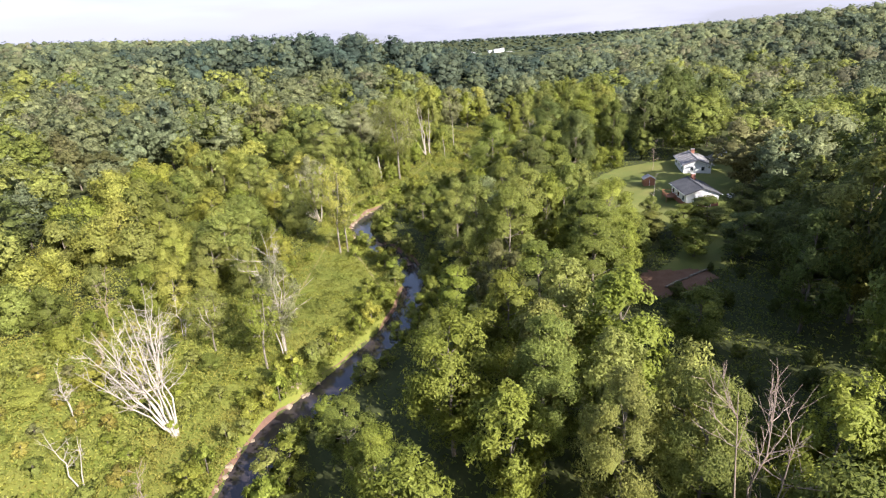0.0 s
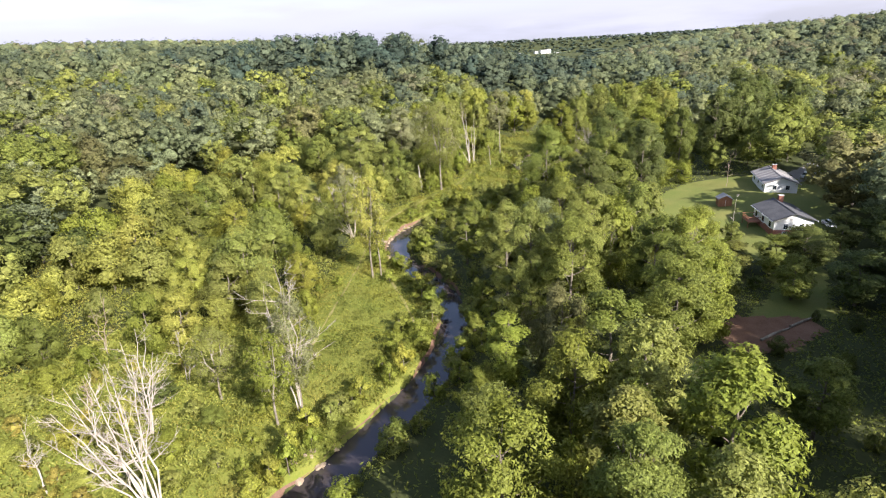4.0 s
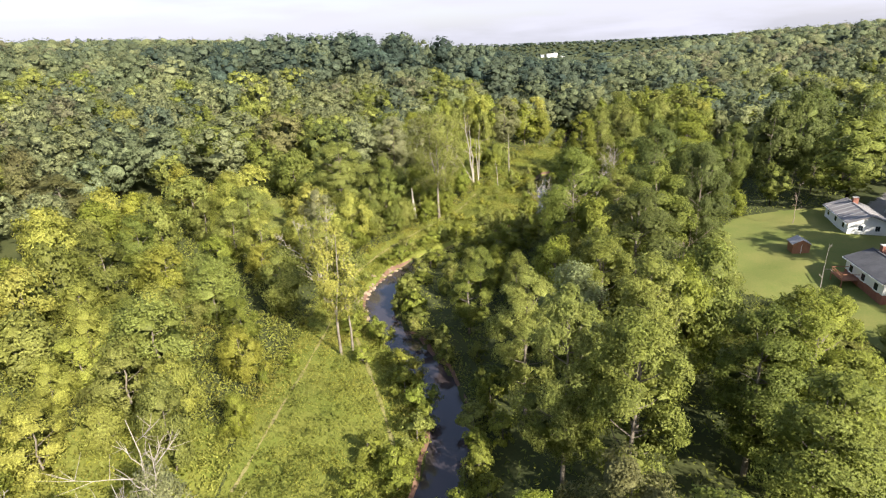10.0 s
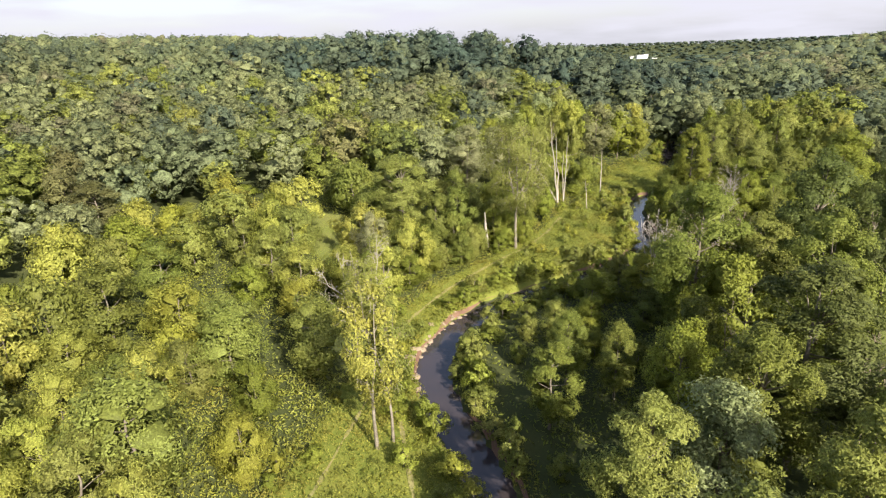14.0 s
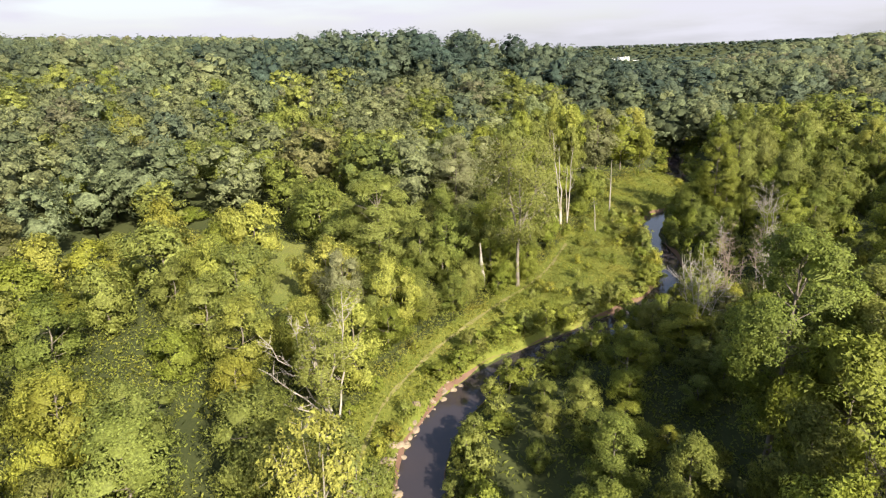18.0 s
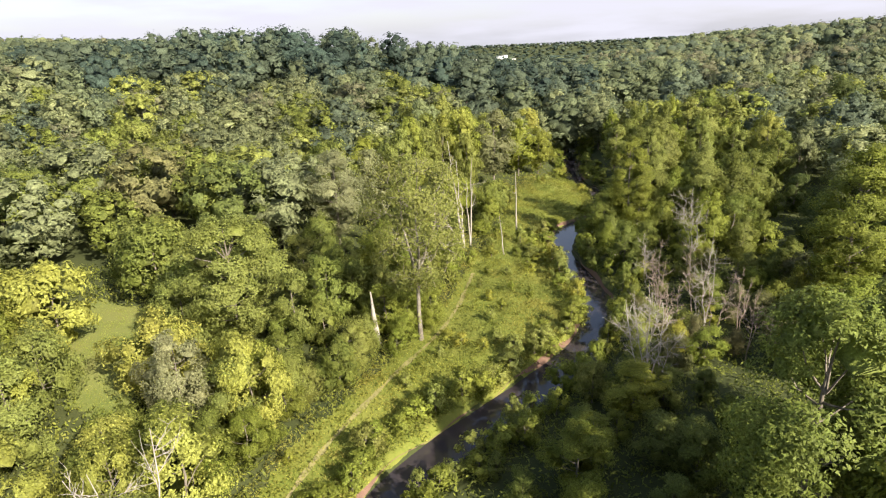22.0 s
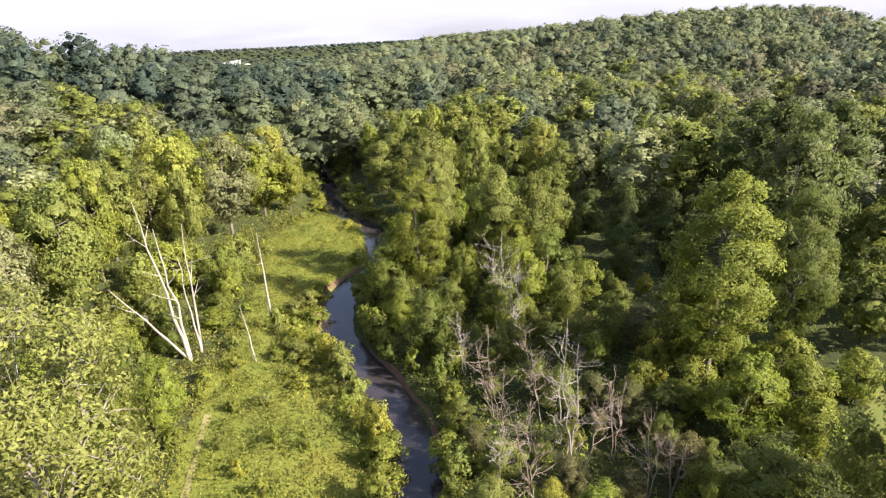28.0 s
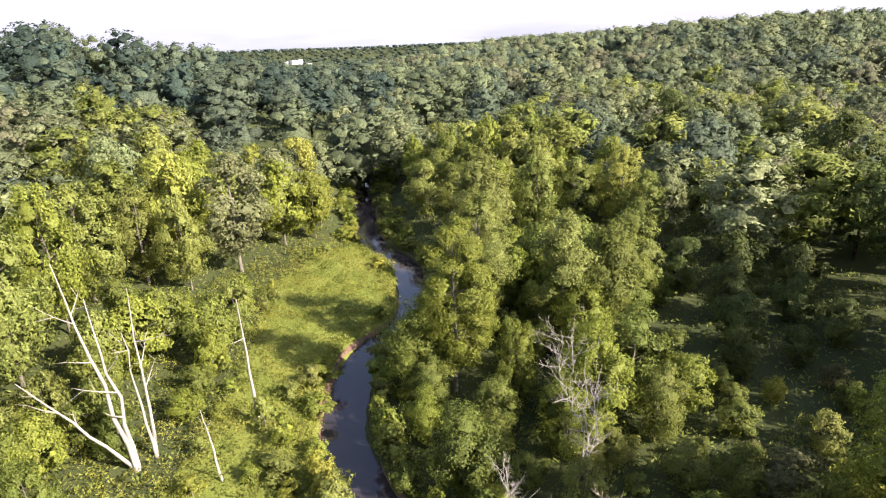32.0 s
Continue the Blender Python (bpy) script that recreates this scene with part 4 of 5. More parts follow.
HAZY_DARKER = dict(hazy_dark=4, hazy_blue=5, far=0.8)
PLACED += [(x, y, 3) for x, y in near_at[215:]]
mid_at = near_at[215:] + free_places(6000, -190, 230, 10, 330, 7.4, wood_rng, lambda x, y: wooded(x, y, 9) & (np.abs(x - 10) < 75 + 0.85 * y) & ((line_distance(x, y, STREAM_LINE) > np.where((y < 115) & (x > 0), 62, 42))) & ~((x < meadow_edge(y)) & (x > -62 + 0.05 * y) & (y < 200)))
mid_at += free_places(400, 0, 135, 284, 306, 7.4, np.random.default_rng(91), lambda x, y: wooded(x, y, 8))
# Hazed greens grow commoner with distance, painting haze into the woods.
NEAR_MIX = dict(light=4, mid=4, hazy_light=3.5, far=2, grey=1.2, dark=1.4, brown=0.8)
SIDE_HAZY_MIX = dict(hazy_light=5, light=2.5, mid=2.2, far=3, hazy_dark=1.6, hazy_warm=1.3, grey=1.0)
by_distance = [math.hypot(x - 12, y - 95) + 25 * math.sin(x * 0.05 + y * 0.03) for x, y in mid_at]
woods("mixed_wood", [p for p, d in zip(mid_at, by_distance) if d < 165], (12, 18.5), (0.66, 0.92), 1800, 0.030, "mixed deciduous wood on the valley sides, some greens paled for haze", 61, 12, NEAR_MIX, 30, 8)
woods("valley_side_wood", [p for p, d in zip(mid_at, by_distance) if d >= 165], (12, 18.5), (0.68, 0.96), 1150, 0.035, "mixed deciduous wood up the valley sides, greens muted for haze", 66, 12, SIDE_HAZY_MIX, 25, 7)
PLACED += [(x, y, 3) for x, y in mid_at]


def far_test(x, y):
    s = x - valley_axis(y)
    return (y > 300) & (x - 40 < 160 + 0.95 * y) & (x - 40 > -160 - 0.72 * y) & (y < 800 + 0.5 * np.abs(s)) | (y > 60) & (y <= 300) & ((x < -180) & (x > -170 - 0.95 * y) | (x > 220) & (x < 240 + 0.9 * y))


far_at = free_places(14000, -760, 1150, 60, 1050, 10.2, wood_rng, far_test)
# The near hill gets darker greens, painting cloud shade over its wood.
DARKENED_NOSE = [p for p in far_at if ((p[0] + 15) / 150) ** 2 + ((p[1] - 435) / 115) ** 2 < 1]
darkened_set = set(DARKENED_NOSE)
woods("hillside_wood", [p for p in far_at if p not in darkened_set and p[1] < 480], (17, 21), (0.70, 0.98), 430, 0.042, "wooded hillsides with mixed green crowns paled for haze", 62, 8, HAZY_MIX, 15, 6)
woods("far_hillside_wood", [p for p in far_at if p not in darkened_set and p[1] >= 480], (17, 20.5), (0.76, 1.05), 60, 0.07, "far wooded hillsides with green crowns paled for haze", 65, 7, HAZY_MIX, 6, 5)
woods("dark_hill_wood", DARKENED_NOSE, (17, 21), (0.70, 0.98), 430, 0.042, "near hill wood, greens darkened for shade and blued for haze", 63, 8, HAZY_DARKER, 15, 6)
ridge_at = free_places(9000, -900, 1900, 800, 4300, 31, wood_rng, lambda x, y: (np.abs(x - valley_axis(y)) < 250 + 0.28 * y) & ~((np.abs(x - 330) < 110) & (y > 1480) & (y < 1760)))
# The bluest greens: distance haze is put into these leaves.
woods("distant_wood", ridge_at, (10, 13), (2.2, 3.2), 12, 0.16, "distant woods to the horizon, greens blued for haze", 64, 4, HAZY_DARKER, 2, 3)


# ---- low growth: stuff that nobody could count ----
def herbs(name, n, x0, x1, y0, y1, low, high, size, test, label, seed, colours, upright=0.7, slim=0.34):
    """Small leaf blades over an area, in soft patches of height and colour."""
    rng = np.random.default_rng(seed)
    x, y = rng.uniform(x0, x1, n), rng.uniform(y0, y1, n)
    ok = test(x, y)
    x, y = x[ok], y[ok]
    lumps = 0.5 + 0.5 * np.sin(x * 0.9 + 2.1 * np.sin(y * 0.43)) * np.sin(y * 0.8 + 1.7 * np.sin(x * 0.37))
    lumps = lumps * 0.65 + 0.35 * rng.uniform(0, 1, len(x))
    z = ground_z(x, y) + low + (high - low) * lumps * rng.uniform(0.15, 1, len(x))
    nrm = rng.normal(size=(len(x), 3)) * upright + np.array((0.2, -0.25, 0.8))
    v, f, fn = kites(np.stack([x, y, z], -1), nrm, np.full(len(x), size), rng, slim)
    tone = 0.5 + 0.5 * np.sin(x * 0.21 + 1.9 * np.sin(y * 0.13)) * np.cos(y * 0.19 + x * 0.06)
    tone = np.clip(tone + rng.normal(size=len(x)) * 0.30, 0, 1)[:, None]
    t = np.ones((len(x), 4))
    t[:, :3] = np.array(GREENS[colours[0]]) * (1 - tone) + np.array(GREENS[colours[1]]) * tone
    if len(colours) > 2:
        dry = np.sin(x * 0.11 + 1.2 * np.sin(y * 0.23 + 1)) * np.sin(y * 0.16 + 2.2 * np.sin(x * 0.19)) + rng.normal(size=len(x)) * 0.35
        dry = rise(0.35, 0.9, dry)[:, None] * 0.75
        t[:, :3] = t[:, :3] * (1 - dry) + np.array(GREENS[colours[2]]) * dry
    return tagged(new(name, mesh_of(name, v, f, LEAF_TINT, True, t, fn)), label, "undergrowth", kind="stuff")


def mounds(name, places, radius, height, blades, size, label, seed, colours):
    """Rounded tussocks of herbs, each a low dome of small leaves, in soft patches of colour."""
    rng = np.random.default_rng(seed)
    P = np.array(places)
    n = len(P)
    r, h = rng.uniform(*radius, n), rng.uniform(*height, n)
    foot = ground_z(P[:, 0], P[:, 1])
    tone = 0.5 + 0.5 * np.sin(P[:, 0] * 0.23 + 1.9 * np.sin(P[:, 1] * 0.13)) * np.cos(P[:, 1] * 0.19 + P[:, 0] * 0.06)
    tone = np.clip(tone + rng.normal(size=n) * 0.28, 0, 1)[:, None]
    dry = np.sin(P[:, 0] * 0.11 + 1.2 * np.sin(P[:, 1] * 0.23 + 1)) * np.sin(P[:, 1] * 0.16 + 2.2 * np.sin(P[:, 0] * 0.19)) + rng.normal(size=n) * 0.4
    dry = (rise(0.0, 0.9, dry) * 0.8)[:, None]
    col = (np.array(GREENS[colours[0]]) * (1 - tone) + np.array(GREENS[colours[1]]) * tone) * (1 - dry) + np.array(GREENS[colours[2]]) * dry
    k = rng.choice(n, n * blades, p=r ** 2 / (r ** 2).sum())
    d = rng.normal(size=(len(k), 3))
    d[:, 2] = np.abs(d[:, 2]) * 1.1
    d = rounded(d)
    p = np.stack([P[k, 0], P[k, 1], foot[k] - 0.1], -1) + d * np.stack([r[k], r[k], h[k]], -1) * rng.uniform(0.72, 1.12, len(k))[:, None]
    v, f, fn = leaf_tris(p, d + rng.normal(size=d.shape) * 0.35 + np.array((0, 0, 0.35)), np.full(len(k), size), rng, 0.6)
    t = np.ones((len(k), 4))
    t[:, :3] = col[k]
    return tagged(new(name, mesh_of(name, v, f, LEAF_TINT, True, t, fn)), label, "undergrowth", kind="stuff")


def in_meadow(x, y):
    j = 1.6 * np.sin(y * 0.9 + 2 * np.sin(y * 0.31))
    return (inside(x + j, y, MEADOW_POLY) | inside(x, y, MEADOW_POLY) | inside(x + 1.3, y, MEADOW_POLY)) & (line_distance(x, y, TRACK) > 0.10 + 0.16 * rise(135, 165, y)) & (line_distance(x, y, TRACK_2) > 0.1) & (line_distance(x, y, STREAM_LINE) > 2.9)


herbs("meadow_herbs", 520000, -45, 60, 18, 264, 0.05, 1.6, 0.30, in_meadow, "knee-high yellow-green meadow herbs and grasses", 71, ("mid", "yellow", "straw"), 0.9, 0.27)


mound_at = free_places(20000, -45, 60, 30, 264, 1.3, np.random.default_rng(83), lambda x, y: (in_meadow(x, y) | (x > meadow_edge(y) - 11) & (x < meadow_edge(y)) & (y > 150)) & (line_distance(x, y, TRACK) > 0.95) & (line_distance(x, y, TRACK_2) > 0.8))
mounds("meadow_tussocks", mound_at, (0.55, 1.6), (0.4, 1.65), 85, 0.21, "rounded tussocks of leafy herbs filling the meadow", 77, ("mid", "yellow", "straw"))
def in_understory(x, y):
    ok = line_distance(x, y, STREAM_LINE) > 2.7
    for poly in (FIELD_POLY, LAWN_POLY, SOIL_POLY):
        ok &= ~inside(x, y, poly)
    for hx, hy, hr in HOUSE_ZONES:
        ok &= np.hypot(x - hx, y - hy) > hr
    ok &= line_distance(x, y, TRACK) > 0.8
    return ok & (~inside(x, y, MEADOW_POLY) | (line_distance(x, y, STREAM_LINE) < 4.5))


herbs("undergrowth", 90000, -62, 110, 15, 275, 0.1, 1.7, 0.55, lambda x, y: in_understory(x, y) & (line_distance(x, y, STREAM_LINE) < 66), "low weeds, brambles and saplings under the trees", 72, ("bright", "mid"))
herbs("scrub", 30000, -75, -16, 15, 130, 0.2, 2.2, 0.42, lambda x, y: in_understory(x, y) & (x < meadow_edge(y)), "waist-high scrub of weeds and briars in the open wood", 73, ("lime", "light"))
scrub_at = free_places(14000, -72, -17, 22, 128, 1.35, np.random.default_rng(84), lambda x, y: in_understory(x, y) & (x < meadow_edge(y) + 1) & (np.hypot(x + 25, y - 58) > 1.5))
mounds("scrub_tussocks", scrub_at, (0.8, 1.6), (0.5, 1.6), 60, 0.25, "bright mounds of weeds and briars in the open scrub", 78, ("lime", "yellow", "straw"))
glade_at = free_places(5000, -50, -19, 140, 202, 1.6, np.random.default_rng(85), lambda x, y: ~inside(x, y, FIELD_POLY) & (x < meadow_edge(y) - 1))
mounds("glade_tussocks", glade_at, (0.8, 1.7), (0.5, 1.7), 42, 0.27, "bright mounds of weeds round the small clearing", 79, ("lime", "bright", "yellow"))
shade_ground = free_places(12000, 8, 73, 38, 205, 1.7, np.random.default_rng(86), lambda x, y: (inside(x, y, DELL_POLY) | inside(x, y, HOLLOW_POLY) | (x > stream_x(y) + 4) & (x < 72) & (y > 118)) & (line_distance(x, y, STREAM_LINE) > 4) & ~inside(x, y, SOIL_POLY) & ~inside(x, y, LAWN_POLY))
mounds("shade_tussocks", shade_ground, (0.8, 1.7), (0.4, 1.3), 46, 0.26, "mounds of weeds in the shade between the trees", 80, ("mid", "bright", "mid"))
herbs("field_grass", 60000, -60, -25, 160, 206, 0.02, 0.14, 0.22, lambda x, y: inside(x, y, FIELD_POLY), "short grass of the small clearing", 74, ("bright", "lime"))

herbs("bank_grass", 500000, -40, 66, 30, 290, 0.0, 0.7, 0.34, lambda x, y: (line_distance(x, y, STREAM_LINE) > 2.75 + 0.5 * np.sin(x * 0.5 + y * 0.33) * np.sin(y * 0.21)) & (line_distance(x, y, STREAM_LINE) < 4.8), "tufts of grass and weeds hanging over the stream banks", 75, ("bright", "mid", "straw"))

# shrubs along both banks
bank_rng = random.Random(5)
bank_count = 0
for k in range(34, len(STREAM_LINE) - 60, 2):
    for side in (-1, 1):
        if bank_rng.random() < 0.85:
            t = STREAM_LINE[k + 1] - STREAM_LINE[k - 1]
            t /= np.linalg.norm(t)
            d = 2.7 + abs(bank_rng.gauss(1.0, 1.9))
            x, y = STREAM_LINE[k] + np.array((t[1], -t[0])) * side * d
            if 128 < y < 150 and side < 0 and x < -4 or side < 0 and 219 < y < 262 and bank_rng.random() < 0.8:
                continue
            if bank_count < 300:
                plant(SHRUB, float(x), float(y), 0, bank_rng.uniform(2.4, 5.0), bank_rng.choice(("bright", "light", "bright", "yellow") if side < 0 else ("bright", "light", "bright", "mid")), "willowy shrub on the stream bank", "bank shrubs", "shrub", height=bank_rng.uniform(2.0, 4.6) if y < 219 else bank_rng.uniform(1.5, 3.0))
                bank_count += 1


# low bushes standing in the meadow
for x, y in free_places(1500, -40, 58, 30, 262, 2.4, np.random.default_rng(81), lambda x, y: in_meadow(x, y) & (line_distance(x, y, TRACK) > 1.5) & (line_distance(x, y, TRACK_2) > 1.0) & ((line_distance(x, y, STREAM_LINE) < 8.5) | (x < meadow_edge(y) + 3) | (y > 140)) & ((y < 219) | (x < meadow_edge(y) + 2.5)))[:300]:
    bush = plant(SHRUB, x, y, 0, bank_rng.uniform(1.3, 3.1), bank_rng.choice(("bright", "bright", "light", "yellow")), "rounded low bush in the meadow", "meadow bushes", "shrub", height=bank_rng.uniform(0.9, 2.3))
    bush.name = "meadow_bush"


# shrubs of the open scrub
for x, y in free_places(500, -50, -19, 20, 86, 3.0, np.random.default_rng(82), lambda x, y: (x < meadow_edge(y) + 2) & (np.hypot(x + 24, y - 57) > 3))[:110]:
    plant(SHRUB, x, y, 0, bank_rng.uniform(1.6, 3.4), bank_rng.choice(("bright", "light", "light", "mid", "straw", "brown")), "low shrub in the open scrub", "scrub bushes", "shrub", height=bank_rng.uniform(1.0, 2.8))


# ---- dead trees ----
def dead_tree(x, y, stems, seed, mat=BARK_DEAD, words="bleached bare dead tree among green scrub", thick=0.16, twigs=1.0, name="dead_tree"):
    """A leafless tree: stems that lean to given tips (dx, dy, height), each with branches and twigs."""
    rng = np.random.default_rng(seed)
    tree = tagged(new(name), words, "dead tree", "dead trees")
    tree.matrix_basis = Matrix.Translation((x, y, gz(x, y) - 0.1))

    def limb(a, b, r0, r1, sag, n=5):
        pts = [a + (b - a) * t + np.array((rng.normal() * 0.018, rng.normal() * 0.018, 0)) * min(1.0, twigs + 0.15) * np.linalg.norm(b - a) * (t * (1 - t)) * 4 + np.array((0, 0, sag * np.linalg.norm(b - a) * t * (1 - t))) for t in np.linspace(0, 1, n)]
        return pts, [r0 + (r1 - r0) * t for t in np.linspace(0, 1, n)]

    for dx, dy, h in stems:
        b = np.array((dx, dy, h), float)
        a = np.array((rng.normal() * 0.12, rng.normal() * 0.12, 0))
        r = 0.68 * thick * (0.6 + 0.4 * h / max(s[2] for s in stems))
        pts, rad = limb(a, b, r, r * 0.16, 0.05, 8)
        part("trunk", mesh_of("trunk", *tube(pts, rad, 7), mat, True), tree)
        pts = np.array(pts)
        for k in range(int(7 * twigs)):
            f = rng.uniform(0.3, 0.93)
            p0 = pts[int(f * 7)] * (1 - (f * 7) % 1) + pts[min(7, int(f * 7) + 1)] * ((f * 7) % 1)
            way = rng.normal(size=3) * (1, 1, 0.35) + np.array((dx, dy, 0)) * 0.05 + (0, 0, 0.75)
            way /= np.linalg.norm(way)
            length = h * rng.uniform(0.12, 0.30) * (1.15 - f * 0.6)
            rr = r * (1 - 0.8 * f) * 0.5 + 0.012
            q, qr = limb(p0, p0 + way * length, rr, 0.012, -0.12)
            bits = [tube(q, qr, 5)]
            for j in range(int(5 * twigs)):
                g = q[rng.integers(1, 5)]
                w2 = way + rng.normal(size=3) * 0.6 + (0, 0, 0.2)
                w2 /= np.linalg.norm(w2)
                bits.append(tube(*limb(g, g + w2 * length * rng.uniform(0.25, 0.6), rr * 0.35 + 0.008, 0.007, -0.05, 4), 4))
            part("branch", mesh_of("branch", *joined(bits), mat, True), tree)
    PLACED.append((x, y, 1.0))
    return tree


dead_tree(-25.5, 59.5, [(-8, 3.5, 12), (-6.5, 5, 13.5), (-5, 6, 14), (-9.8, 1.5, 9), (-3, 7, 13.5), (-7, 2, 8), (-7.2, 4.4, 11.5), (-4.2, 5, 11), (-9, 2.6, 11), (-5.8, 6.8, 13), (-2, 6, 11), (-8.6, 4.6, 12.5)], 1, words="big bleached dead tree with many leaning bare stems", thick=0.19, twigs=1.5)
dead_tree(-31.2, 71.4, [(-2, 2, 11.5), (0.6, 2.4, 12), (1.8, 1, 10.5), (-0.6, 3, 12.5)], 2, words="bleached dead tree with several upright bare stems", thick=0.17, twigs=1.3)
dead_tree(-32.5, 51.5, [(-2.2, 0.6, 7.5), (0.5, 1.2, 6)], 3, words="small bare grey dead tree above the scrub", thick=0.13)
dead_tree(-15.2, 75.2, [(-0.6, 0.8, 19), (0.8, 0.3, 17.5), (-1.8, -0.4, 15)], 24, words="tall pale half-bare tree at the meadow's edge", thick=0.17, twigs=1.7)
dead_tree(-44, 88, [(0.8, 1, 8), (-1, 0.6, 7)], 4, TWIG, "small bare tree with thin grey twigs", 0.10)
dead_tree(17.9, 210.8, [(-2.4, 0.4, 20.5), (-0.9, 0.8, 17), (-6.6, -0.5, 11.5)], 5, words="tall bleached dead tree with bare forking limbs", thick=0.34, twigs=0.45)
dead_tree(19.3, 211.8, [(0.8, 0.6, 17), (-0.4, 0.8, 13)], 6, words="bleached dead trunk with short bare limbs", thick=0.26, twigs=0.5)
dead_tree(28.9, 213.2, [(-0.3, 0.2, 14.0)], 7, words="single white dead trunk beside the stream", thick=0.30, twigs=0.2, name="dead_snag")
dead_tree(24.8, 205.9, [(-0.9, 0.5, 7.5)], 8, words="slightly leaning white dead trunk broken at its top", thick=0.20, twigs=0.3, name="dead_snag")
dead_tree(0.9, 176.5, [(-0.5, 0.2, 7.5)], 9, words="broken pale dead trunk without branches", thick=0.75, twigs=0, name="dead_snag")
dead_tree(28.6, 158.2, [(-2.2, 1, 12.5), (0.5, 1, 13), (2.4, 0.5, 11.5), (-0.8, 2, 12), (3.4, -0.4, 9)], 10, words="bare dead tree with spreading pale branches on the bank", thick=0.15, twigs=1.9)
dead_tree(43.6, 171.5, [(0.6, 0.5, 12), (-1.4, 0.5, 10.5)], 11, words="bare dead tree with pale twisted branches", thick=0.13, twigs=1.4)
dead_tree(47, 170, [(0.3, 0.4, 9.5), (1.3, 0.3, 8.5)], 12, TWIG, "bare shrubby tree of grey-brown twigs", 0.10, 1.6)
dead_tree(39.8, 177, [(-0.8, 0.4, 8.5), (0.9, 0.6, 9)], 13, TWIG, "bare shrubby tree of grey-brown twigs", 0.10, 1.6)
dead_tree(51.8, 190, [(-1.6, 1, 11), (0.2, 1.4, 12.5), (1.6, 1, 11.5), (0.8, 0.2, 9)], 14, words="cluster of bare pale dead stems under the trees", thick=0.13, twigs=1.3)
dead_tree(54.5, 196, [(0.3, 0.4, 13), (-1, 0.6, 12)], 15, words="bare tree with fine pale upright twigs", thick=0.11, twigs=1.6)
dead_tree(27.8, 121, [(0.6, 0.2, 14), (-1.2, 0.5, 13)], 16, TWIG, "dead tree hung with brown dry vines", 0.13, 1.6)
dead_tree(39, 117, [(0.4, 0.4, 14.5), (-0.9, 0.2, 13)], 17, TWIG, "bare grey tree among the leafy crowns", 0.12, 1.6)
dead_tree(23, 27.5, [(1, 0.8, 21), (-1.4, 1, 20), (2.2, -0.4, 18)], 18, TWIG, "half-dead tree with bare brown twigs", 0.18, 1.5)
dead_tree(-15, 140, [(-7.5, -1, 7.5), (-5, 2.5, 11.5), (1, 3, 14.5), (-6, -3.5, 5.5), (-2.5, 1, 13), (-8, 1.5, 10)], 19, words="fallen-limbed dead tree with pale bare branches", thick=0.2, twigs=1.5)
dead_tree(44.5, 174, [(0.6, 0.3, 13.5)], 20, words="bare tree with thin pale twigs", thick=0.10, twigs=1.5)
# Built as a bare trunk; it takes the place of a utility pole.
dead_tree(62.9, 122.3, [(0.1, 0.1, 8)], 21, words="bare trunk standing for a utility pole by the lawn", thick=0.10, twigs=0.5, name="dead_snag")
dead_tree(77, 152, [(0.2, 0.2, 8.5)], 22, TWIG, "small bare tree on the lawn", 0.09, 1.2)


twig_rng = random.Random(12)
for k, (x, y) in enumerate(((-37, 46), (-29, 41), (-24.5, 47), (-38, 63), (-45, 55), (-31, 82), (-40, 76))):
    h = twig_rng.uniform(4, 8)
    dead_tree(x, y, [(twig_rng.uniform(-1.5, 1), twig_rng.uniform(0, 1.5), h), (twig_rng.uniform(-1, 1.8), twig_rng.uniform(-1, 1), h * 0.8)], 70 + k, BARK_DEAD if k % 2 else TWIG, "small bare dead tree above the scrub", 0.10, 1.3)
for k in range(14):
    x, y = 36 + twig_rng.uniform(0, 22), 163 + twig_rng.uniform(0, 38)
    if line_distance(x, y, STREAM_LINE)[0] > 6:
        h = twig_rng.uniform(5, 10)
        dead_tree(x, y, [(twig_rng.uniform(-1.5, 1.5), twig_rng.uniform(-1, 1.5), h), (twig_rng.uniform(-2, 2), twig_rng.uniform(-1.5, 1.5), h * 0.85)], 40 + k, TWIG if k % 3 else BARK_DEAD, "bare shrubby tree of grey-brown twigs", 0.10, 1.7)


# ---- rocks ----
def rock_mesh(seed):
    rng = np.random.default_rng(seed)
    bm = bmesh.new()
    bmesh.ops.create_icosphere(bm, subdivisions=2, radius=0.5)
    for v in bm.verts:
        v.co *= 1 + 0.55 * noise.noise(v.co * 2.2 + Vector((seed * 3.1, 0, 0)))
        v.co.z *= 0.6
    return mesh_bm("rock", bm, ROCK)


ROCKS = [rock_mesh(k) for k in range(4)]
for k in range(58):
    if k < 42:
        y = 128 + 22 * (k + rnd.random()) / 42
        x = float(stream_x(y)) - 2.15 - abs(rnd.gauss(0, 0.7))
    elif k < 52:
        x, y = -12 + rnd.gauss(0, 1.0), 66.8 + rnd.gauss(0, 0.9)
    else:
        y = 48 + rnd.uniform(0, 12)
        x = float(stream_x(y)) - 2.3 - rnd.uniform(0, 0.5)
    ob = new("rock", rnd.choice(ROCKS))
    s = rnd.choice((0.3, 0.4, 0.5, 0.7, 1.0)) * rnd.uniform(0.8, 1.15)
    ob.matrix_basis = Matrix.LocRotScale((x, y, max(gz(x, y), -0.12) + 0.05), Euler((rnd.uniform(-.2, .2), rnd.uniform(-.2, .2), rnd.uniform(0, 6.28))), (s * rnd.uniform(.8, 1.5), s, s * rnd.uniform(.7, 1.1)))
    tagged(ob, "pale weathered rock at the edge of the stream", "rock", "bank rocks")


